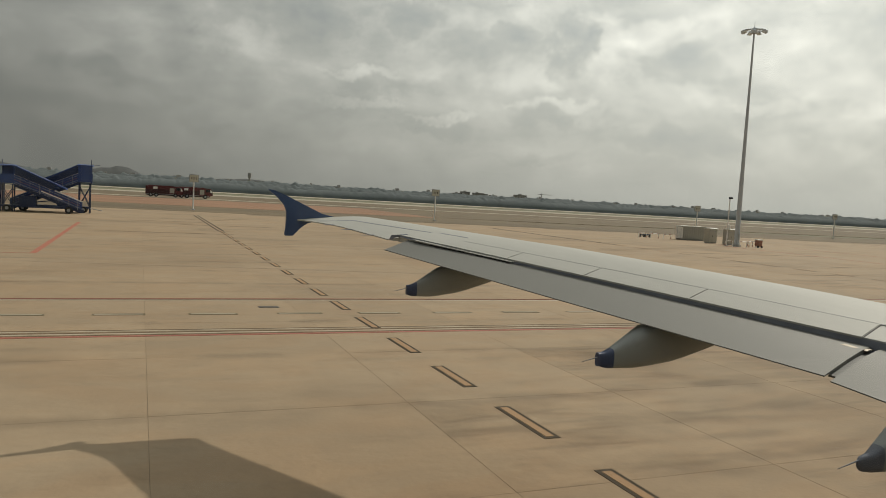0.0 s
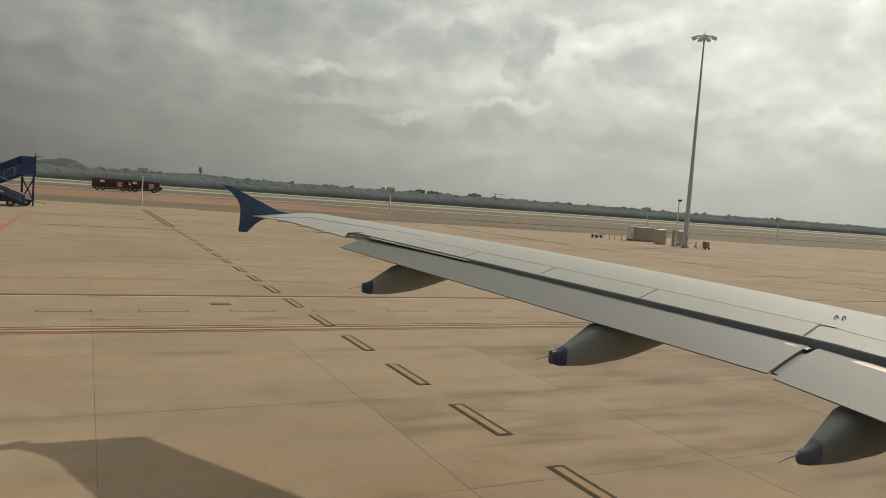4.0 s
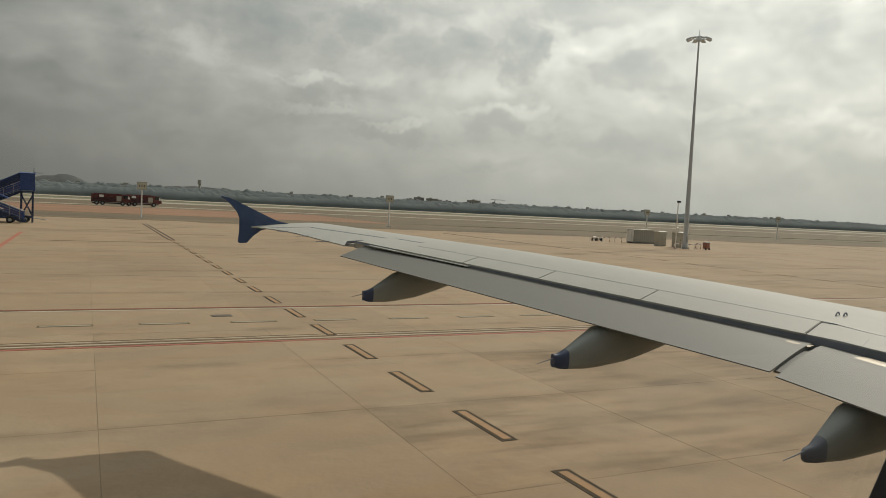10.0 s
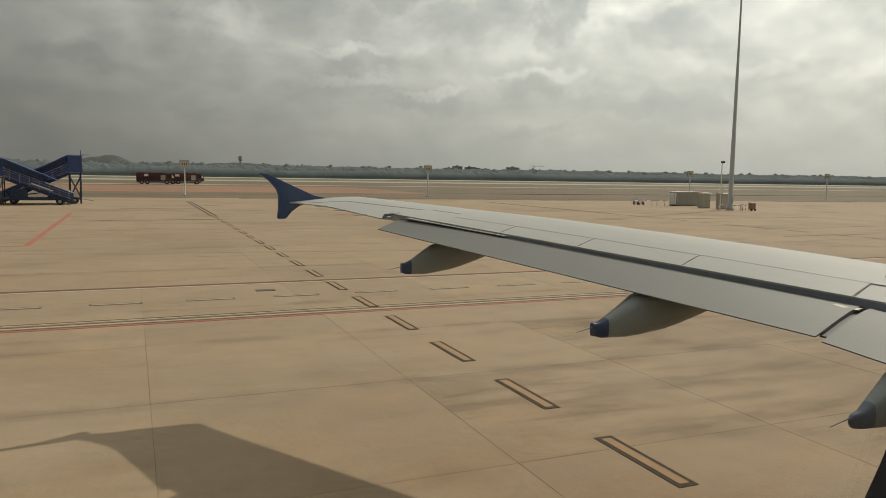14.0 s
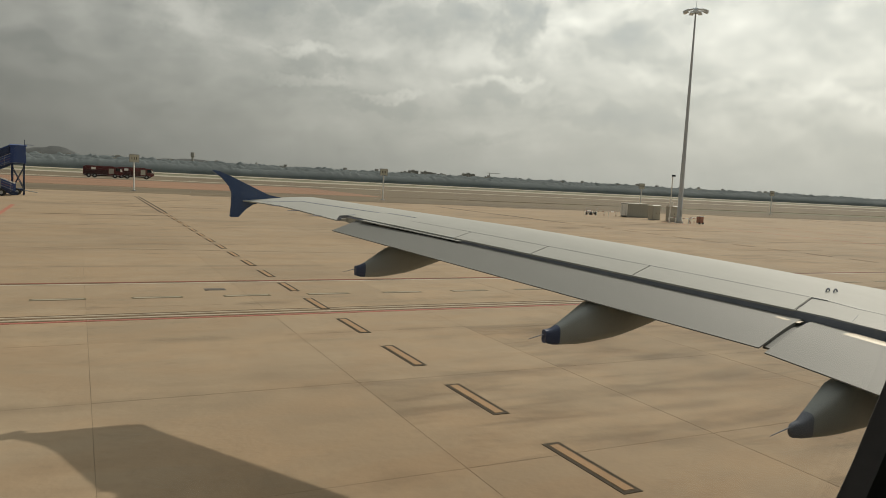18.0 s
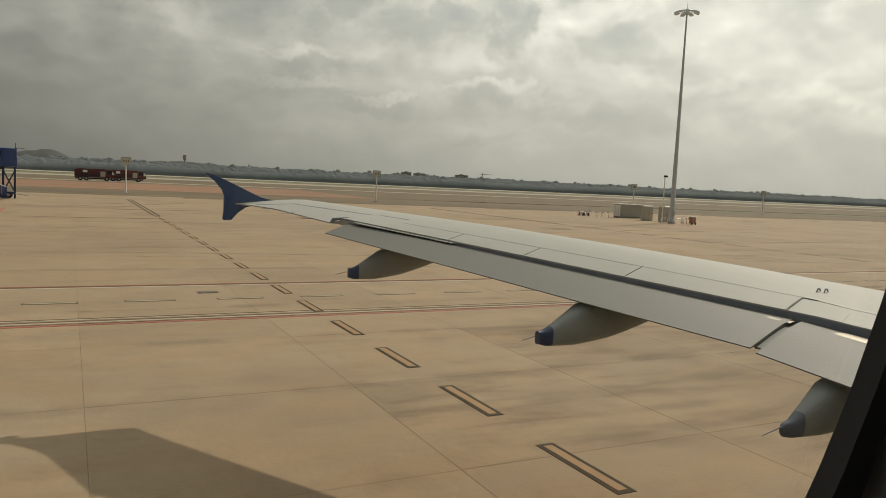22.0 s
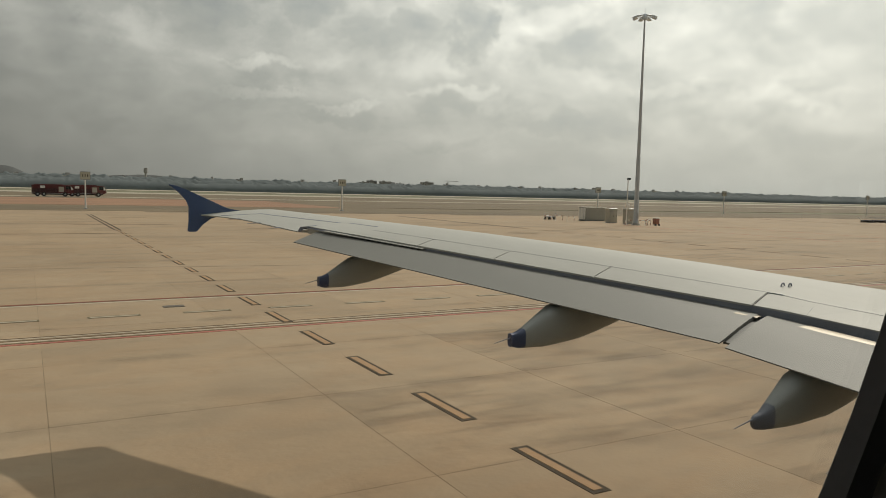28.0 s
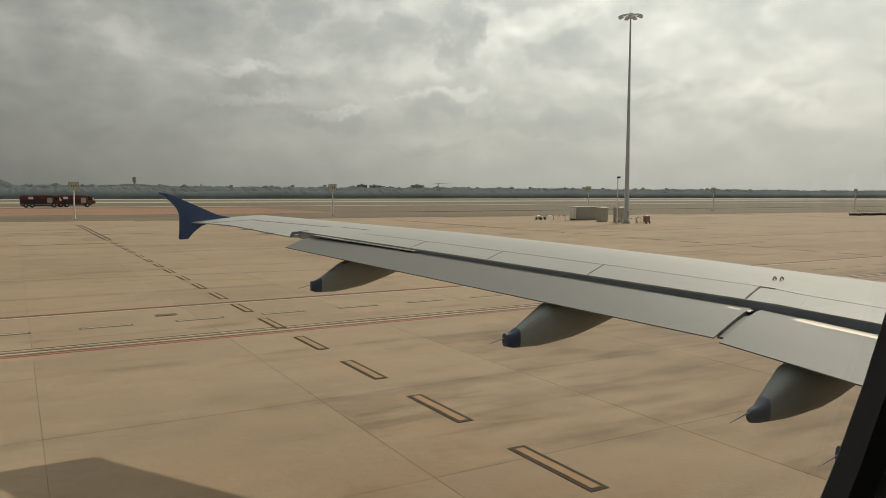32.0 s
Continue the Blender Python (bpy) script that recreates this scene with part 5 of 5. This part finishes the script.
def work_platform(x, y, rz):
    w = empty("work_platform", x, y, 0, "open steel tube maintenance platform on wheels", "work platform", "work platforms", rz)
    for sx in (-0.8, 0.8):
        for sy in (-0.7, 0.7):
            bm = bmesh.new()
            box(bm, sx - 0.05, sx + 0.05, sy - 0.05, sy + 0.05, 0.0, 3.4)
            part("post", bm, M_GSEDK, w)
    bm = bmesh.new()
    box(bm, -0.85, 0.85, -0.75, 0.75, 2.3, 2.38)
    part("deck", bm, M_STEEL, w)
    for z in (0.5, 1.4, 2.85, 3.38):
        bm = bmesh.new()
        for sy in (-0.7, 0.7):
            bar(bm, (-0.8, sy, z), (0.8, sy, z), 0.04, n=6)
        for sx in (-0.8, 0.8):
            bar(bm, (sx, -0.7, z), (sx, 0.7, z), 0.04, n=6)
        part("rail", bm, M_GSEDK, w)
    bm = bmesh.new()
    bar(bm, (-0.8, -0.7, 0.5), (0.8, -0.7, 1.4), 0.03, n=6)
    bar(bm, (-0.8, -0.7, 1.4), (0.8, -0.7, 2.3), 0.03, n=6)
    part("brace", bm, M_GSEDK, w)
    return w


plat = work_platform(-27.9, 96.5, 10)
copy_thing(plat, pose(-16.6, 104.5, 0, 0, 0, -5))


# ---- stand signs along the apron edge ----
def stand_sign(x, y):
    s = empty("stand_sign", x, y, 0, "yellow-brown stand board on a tall white post", "sign", "stand signs")
    bm = bmesh.new()
    bar(bm, (0, 0, -0.05), (0, 0, 4.9), 0.13, 0.11, 10)
    part("post", bm, M_WHITE, s)
    bm = bmesh.new()
    box(bm, -0.35, 0.35, -0.35, 0.35, -0.05, 0.12, 0.02)
    part("footing", bm, M_STEEL, s)
    bm = bmesh.new()
    box(bm, -0.75, 0.75, -0.09, 0.09, 4.85, 6.15, 0.03)
    b = part("board", bm, M_SIGN, s)
    bm = bmesh.new()
    for z0, z1 in ((4.82, 4.90), (6.10, 6.18)):
        box(bm, -0.80, 0.80, -0.12, 0.12, z0, z1)
    for x0 in (-0.80, 0.72):
        box(bm, x0, x0 + 0.08, -0.12, 0.12, 4.90, 6.10)
    part("frame", bm, M_STEEL, b)
    for k, (x0, x1) in enumerate(((-0.42, -0.30), (-0.07, 0.07), (0.28, 0.42))):
        bm = bmesh.new()
        box(bm, x0, x1, -0.112, -0.085, 5.3, 5.7)
        part("dark_stroke", bm, M_COVERPL, b)
    return s


sign = stand_sign(8.4, 137.0)
for x in (-57.6, 54.0, 119.5, 163.6, 229.0):
    copy_thing(sign, pose(x, 137.0, 0))


# ---- fire engines on the road behind the grass ----
def fire_engine(x, y, rz):
    f = empty("fire_engine", x, y, 0, "dark red airport fire engine with grey shutters", "fire engine", "fire engines", rz)
    bm = bmesh.new()
    prism(bm, [(-5.4, 0.75), (4.4, 0.75), (5.5, 1.2), (5.3, 2.2), (4.7, 3.2), (3.0, 3.35), (-5.4, 3.3)], "y", -1.4, 1.4)
    bmesh.ops.bevel(bm, geom=bm.edges[:], offset=0.08, segments=2, affect="EDGES", profile=0.5)
    part("body", bm, M_FIRERED, f)
    bm = bmesh.new()
    prism(bm, [(5.33, 2.18), (5.38, 2.22), (4.78, 3.16), (4.70, 3.12)], "y", -1.25, 1.25)
    part("windscreen", bm, M_GLASSDK, f)
    for sy in (-1.43, 1.40):
        bm = bmesh.new()
        prism(bm, [(3.4, 2.1), (5.0, 2.1), (4.6, 3.0), (3.4, 3.0)], "y", sy, sy + 0.03)
        part("side_window", bm, M_GLASSDK, f)
        for x0 in (1.5,):
            bm = bmesh.new()
            box(bm, x0, x0 + 1.35, sy, sy + 0.03, 1.3, 2.8)
            part("shutter", bm, M_CAB, f)
        bm = bmesh.new()
        box(bm, -5.2, 1.3, sy, sy + 0.03, 1.0, 2.35)
        part("locker_panel", bm, M_FIREDK, f)
        bm = bmesh.new()
        box(bm, -3.2, -2.0, sy - 0.01 if sy < 0 else sy + 0.01, sy + 0.02 if sy < 0 else sy + 0.04, 2.4, 3.1)
        part("white_panel", bm, M_WHITE, f)
        bm = bmesh.new()
        prism(bm, [(4.65, 2.0), (5.3, 2.0), (5.1, 2.5), (4.65, 3.0)], "y", sy - 0.012 if sy < 0 else sy + 0.012, sy + 0.018 if sy < 0 else sy + 0.042)
        part("white_cab_corner", bm, M_WHITE, f)
        bm = bmesh.new()
        box(bm, -5.3, 4.3, sy, sy + 0.03, 0.84, 0.96)
        part("grey_stripe", bm, M_STEEL, f)
    bm = bmesh.new()
    box(bm, -4.8, 2.8, -1.0, 1.0, 3.3, 3.5, 0.03)
    part("roof_deck", bm, M_FIRERED, f)
    bm = bmesh.new()
    box(bm, -5.2, 4.6, -0.6, 0.6, 0.5, 0.85)
    part("chassis", bm, M_DARK, f)
    for sx in (-3.9, -2.3, 3.2):
        for sy in (-1.45, 0.95):
            bm = bmesh.new()
            bar(bm, (sx, sy, 0.65), (sx, sy + 0.5, 0.65), 0.65, n=18)
            w = part("wheel", bm, M_DARK, f)
            bm = bmesh.new()
            bar(bm, (sx, sy - 0.01, 0.65), (sx, sy + 0.51, 0.65), 0.28, n=12)
            part("rim", bm, M_STEEL, w)
    return f


fe = fire_engine(6.6, 244.0, 0)
copy_thing(fe, pose(15.6, 247.2, 0, 0, 0, 2))


# ---- far field: tree belt, hills, towns ----
def tree_belt():
    """Rows of joined crowns, one behind the other, each a rounded bank with an uneven top."""
    V, F = [], []
    prof = ((-6.0, 0.0), (-5.6, 0.30), (-4.6, 0.58), (-3.0, 0.82), (-1.2, 0.96), (0.8, 1.0), (3.0, 0.93), (5.0, 0.6), (6.0, 0.0))
    for row, (yy, hgt, step) in enumerate(((560, 6.8, 1.1), (600, 8.2, 1.3), (680, 9.8, 1.5), (860, 12.2, 2.0), (1200, 16.0, 3.2))):
        x0, x1 = -0.55 * yy - 200, 2.3 * yy + 300
        n = int((x1 - x0) / step)
        k0, m = len(V), len(prof)
        for i in range(n + 1):
            x = x0 + i * step
            h = hgt * (0.90 + 0.14 * noise.noise((x * 0.012, row * 7.1, 0)) + 0.10 * noise.noise((x * 0.05, row * 3.3, 5)) + 0.20 * noise.noise((x * 0.31 / step, row * 9.7, 2)) + 0.16 * noise.noise((x * 0.83 / step, row * 4.7, 9)))
            base = hgt * (0.90 + 0.14 * noise.noise((x * 0.012, row * 7.1, 0)))
            for j, (dy, u) in enumerate(prof):
                q = noise.noise((x * 0.33 / step, j * 0.9 + row * 5.0, 8.0))
                V.append((x + 0.15 * step * q, yy + dy * 1.4 + 0.15 * q, -0.15 + base * u + (h - base) * u ** 5))
        for i in range(n):
            for j in range(m - 1):
                a = k0 + i * m + j
                F.append((a, a + m, a + m + 1, a + 1))
    me = bpy.data.meshes.new("tree_belt")
    me.from_pydata(V, [], F)
    # pale blue-grey stands in for the haze before the trees
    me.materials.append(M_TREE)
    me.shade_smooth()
    tagged(new("tree_belt", me), "belt of trees along the far edge of the airfield, coloured pale for haze", "trees", kind="stuff")


tree_belt()


def hill(name, xc, yc, wx, wy, h, seed, label):
    bm = bmesh.new()
    nx, ny = 44, 14
    grid = []
    for j in range(ny + 1):
        row = []
        for i in range(nx + 1):
            u, v = 2 * i / nx - 1, 2 * j / ny - 1
            f = max(0.0, 1 - u * u) ** 1.4 * max(0.0, 1 - v * v)
            k = 0.75 + 0.28 * noise.noise((u * 2.0 + seed, v * 1.5, seed)) + 0.08 * noise.noise((u * 7 + seed, v * 5, 2.0))
            row.append(bm.verts.new((xc + u * wx, yc + v * wy, -2.0 + h * f * max(k, 0.1))))
        grid.append(row)
    for j in range(ny):
        for i in range(nx):
            bm.faces.new((grid[j][i], grid[j][i + 1], grid[j + 1][i + 1], grid[j + 1][i]))
    ob = part(name, bm, M_HILL, smooth=True)
    return tagged(ob, label, "hill", kind="structure")


hill("backdrop_hill", -105, 3300, 190, 250, 78, 3.1, "pale hazy hill on the horizon")
hill("backdrop_ridge", 330, 3500, 520, 250, 52, 8.4, "low hazy ridge on the horizon")
hill("backdrop_ridge", -900, 3600, 700, 250, 90, 5.7, "distant hazy hills")


def block(x, y, w, d, h, floors, cols, label, mat=None):
    b = empty("apartment_block", x, y, -0.12, label, "building", "far apartment blocks")
    bm = bmesh.new()
    box(bm, -w / 2, w / 2, -d / 2, d / 2, 0, h)
    wl = part("wall", bm, mat or M_BLDG, b)
    bm = bmesh.new()
    box(bm, -w / 2 - 0.4, w / 2 + 0.4, -d / 2 - 0.4, d / 2 + 0.4, h, h + 0.8)
    rf = part("roof", bm, mat or M_BLDG, b)
    bm = bmesh.new()
    box(bm, -w * 0.15, w * 0.12, -2, 2, h + 0.8, h + 4.0)
    part("stair_head", bm, M_BLDG, rf)
    fh = h / floors
    for j in range(floors // 2, floors):
        for i in range(cols):
            cx = -w / 2 + (i + 0.5) * w / cols
            bm = bmesh.new()
            box(bm, cx - w / cols * 0.3, cx + w / cols * 0.3, -d / 2 - 0.15, -d / 2 + 0.1, j * fh + 0.3 * fh, j * fh + 0.8 * fh)
            part("window", bm, M_WIN, wl)
    return b


for x, y, w, h in ((985, 2300, 26, 25), (1020, 2310, 30, 31), (1056, 2290, 28, 29), (1092, 2320, 32, 27), (1122, 2300, 24, 24), (1232, 2310, 44, 31), (640, 2600, 36, 22)):
    block(x, y, w, 18, h, 10, 5, "grey apartment block rising over the far trees")
rb = random.Random(21)
for k in range(22):
    x = -90 + 61 * k + rb.uniform(-20, 20)
    block(x, 1010 + rb.uniform(-30, 30), rb.uniform(7, 20), 8, rb.uniform(9.6, 12.2), 3, 3, "small pale building half hidden among the far trees", rb.choice((M_BLDGW, M_BLDG)))
for x, y, w, h in ((-60, 1500, 16, 14), (-20, 1480, 12, 12), (60, 1520, 18, 15), (-120, 1490, 22, 13), (130, 1540, 14, 16)):
    block(x, y, w, 10, h, 3, 3, "small white building among the far trees", M_BLDGW)


def tower(x, y, h):
    t = empty("water_tower", x, y, -0.12, "slim dark tower standing over the far trees", "tower")
    bm = bmesh.new()
    bar(bm, (0, 0, 0), (0, 0, h * 0.72), 2.2, 1.7, 10)
    part("shaft", bm, M_BLDG, t)
    bm = bmesh.new()
    bar(bm, (0, 0, h * 0.70), (0, 0, h * 0.78), 1.7, 3.4, 12)
    bar(bm, (0, 0, h * 0.78), (0, 0, h), 3.4, 3.2, 12)
    part("tank", bm, M_BLDG, t)


tower(178, 1350, 30)


def crane(x, y, h):
    c = empty("tower_crane", x, y, -0.12, "thin distant tower crane on the horizon", "crane")
    bm = bmesh.new()
    box(bm, -0.9, 0.9, -0.9, 0.9, 0, h)
    part("tower", bm, M_BLDG, c)
    bm = bmesh.new()
    box(bm, -16, 42, -0.6, 0.6, h, h + 1.4)
    part("jib", bm, M_BLDG, c)
    bm = bmesh.new()
    bar(bm, (0, 0, h), (0, 0, h + 7), 0.6, 0.3, 6)
    part("apex", bm, M_BLDG, c)


crane(1340, 2350, 38)


# ---- equipment park round the third mast ----
def service_truck(x, y, rz):
    t = empty("service_truck", x, y, 0, "white box-bodied catering truck parked by the mast", "truck", "", rz)
    bm = bmesh.new()
    box(bm, -3.6, 1.4, -1.2, 1.2, 1.15, 3.3, 0.04)
    part("box_body", bm, M_WHITE, t)
    bm = bmesh.new()
    prism(bm, [(1.6, 0.7), (3.5, 0.7), (3.55, 1.6), (3.2, 2.5), (1.6, 2.55)], "y", -1.1, 1.1)
    bmesh.ops.bevel(bm, geom=bm.edges[:], offset=0.06, segments=2, affect="EDGES", profile=0.5)
    cab = part("cab", bm, M_WHITE, t)
    bm = bmesh.new()
    prism(bm, [(3.53, 1.62), (3.60, 1.62), (3.26, 2.42), (3.19, 2.42)], "y", -0.98, 0.98)
    part("windscreen", bm, M_GLASSDK, cab)
    for sy in (-1.13, 1.10):
        bm = bmesh.new()
        prism(bm, [(2.0, 1.6), (3.2, 1.6), (2.95, 2.35), (2.0, 2.35)], "y", sy, sy + 0.03)
        part("side_window", bm, M_GLASSDK, cab)
    bm = bmesh.new()
    box(bm, -3.5, 3.3, -0.5, 0.5, 0.6, 1.16)
    part("chassis", bm, M_DARK, t)
    bm = bmesh.new()
    for k in range(4):
        bar(bm, (-2.8 + 1.2 * k, -0.9, 1.0), (-2.2 + 1.2 * k, -0.9, 1.15), 0.05, n=6)
    part("scissor_lift", bm, M_STEEL, t)
    for sx in (-2.4, 2.5):
        for sy in (-1.15, 0.8):
            bm = bmesh.new()
            bar(bm, (sx, sy, 0.48), (sx, sy + 0.35, 0.48), 0.48, n=18)
            w = part("wheel", bm, M_DARK, t)
            bm = bmesh.new()
            bar(bm, (sx, sy - 0.01, 0.48), (sx, sy + 0.36, 0.48), 0.22, n=12)
            part("rim", bm, M_STEEL, w)
    return t


def tank_bowser(x, y, rz):
    t = empty("water_bowser", x, y, 0, "small white tank trailer on the apron", "bowser", "", rz)
    bm = bmesh.new()
    loft(bm, [[(u, 0.75 * r * math.cos(2 * math.pi * i / 18), 1.45 + 0.6 * r * math.sin(2 * math.pi * i / 18)) for i in range(18)] for u, r in ((-1.9, 0.6), (-1.7, 0.95), (-1.4, 1.0), (1.4, 1.0), (1.7, 0.95), (1.9, 0.6))])
    part("tank", bm, M_WHITE, t, smooth=True)
    bm = bmesh.new()
    box(bm, -1.9, 2.2, -0.6, 0.6, 0.6, 0.9, 0.02)
    part("chassis", bm, M_STEEL, t)
    for sx in (-1.2, 1.2):
        for sy in (-0.8, 0.6):
            bm = bmesh.new()
            bar(bm, (sx, sy, 0.36), (sx, sy + 0.2, 0.36), 0.36, n=16)
            part("wheel", bm, M_DARK, t)
        bm = bmesh.new()
        bar(bm, (sx, -0.7, 0.36), (sx, 0.7, 0.36), 0.06, n=8)
        box(bm, sx - 0.06, sx + 0.06, -0.4, 0.4, 0.36, 0.62)
        part("axle", bm, M_STEEL, t)
    return t


nx, ny = M3
service_truck(nx + 6.5, ny + 3.0, 0)
tank_bowser(nx - 14.5, ny + 6.0, 5)
cabinet(nx - 4.6, ny + 2.0, 1.9, 1.1, 2.3, 2)
cabinet(nx + 1.9, ny + 4.0, 2.7, 1.1, 2.3, 3)
extinguisher_box(nx - 2.2, ny + 0.6)
for k in range(7):
    copy_thing(trolley, pose(nx - 27.0 + 1.9 * k, ny + 8.0 + 0.3 * math.sin(k * 2.1), 0, 0, 0, 90))
for k in range(3):
    hoop(nx - 1.5 + 2.2 * k, ny - 1.0, 0, 1.8)


# ---- apron slabs, last: the nearest as single pieces, the rest joined ----
def slab_mesh(name, w, d):
    me = bpy.data.meshes.new(name)
    g, c, h = 0.005, 0.002, 0.005
    v = []
    for inset, z in ((g, -h), (g, -c), (g + c, 0.0)):
        v += [(inset, inset, z), (w - inset, inset, z), (w - inset, d - inset, z), (inset, d - inset, z)]
    f = [(8, 9, 10, 11)]
    for a in (0, 4):
        for i in range(4):
            j = (i + 1) % 4
            f.append((a + i, a + j, a + 4 + j, a + 4 + i))
    me.from_pydata(v, [], f)
    me.materials.append(M_CONC)
    return me


slab_me = slab_mesh("slab", SX, SY)
scuffed_me = slab_mesh("scuffed_slab", SX, SY)
scuffed_me.materials[0] = M_CONC_SC
SCUFFED = {(0, 0), (1, 0), (2, 0), (1, -1), (2, -1), (3, -1), (1, 1), (2, 1), (3, 0), (3, 1), (4, 0), (4, 1), (6, 2), (4, 6), (7, 5), (9, 8)}
near, far_v, far_f = 0, [], []
rng = random.Random(5)
for j in range(-19, 27):
    for i in range(-22, 60):
        x, y = X0 + SX * i, Y0 + SY * j
        if y + SY > EDGE_Y + EDGE_SLOPE * (x + SX):
            continue
        dz = rng.uniform(-0.0015, 0.0)
        if -3 <= i < 12 and -2 <= j < 16 :
            s = new("slab", scuffed_me if (i, j) in SCUFFED else slab_me)
            s.location = (x, y, dz)
            s.parent = apron
            near += 1
        else:
            k = len(far_v)
            far_v += [(x + a, y + b, z + dz) for a, b, z in [tuple(q.co) for q in slab_me.vertices]]
            far_f += [tuple(k + t for t in p.vertices) for p in slab_me.polygons]
me = bpy.data.meshes.new("far_slabs")
me.from_pydata(far_v, [], far_f)
me.materials.append(M_CONC)
fs = new("far_slabs", me)
fs.parent = apron
tagged(fs, "joined concrete slabs farther off", kind="stuff")
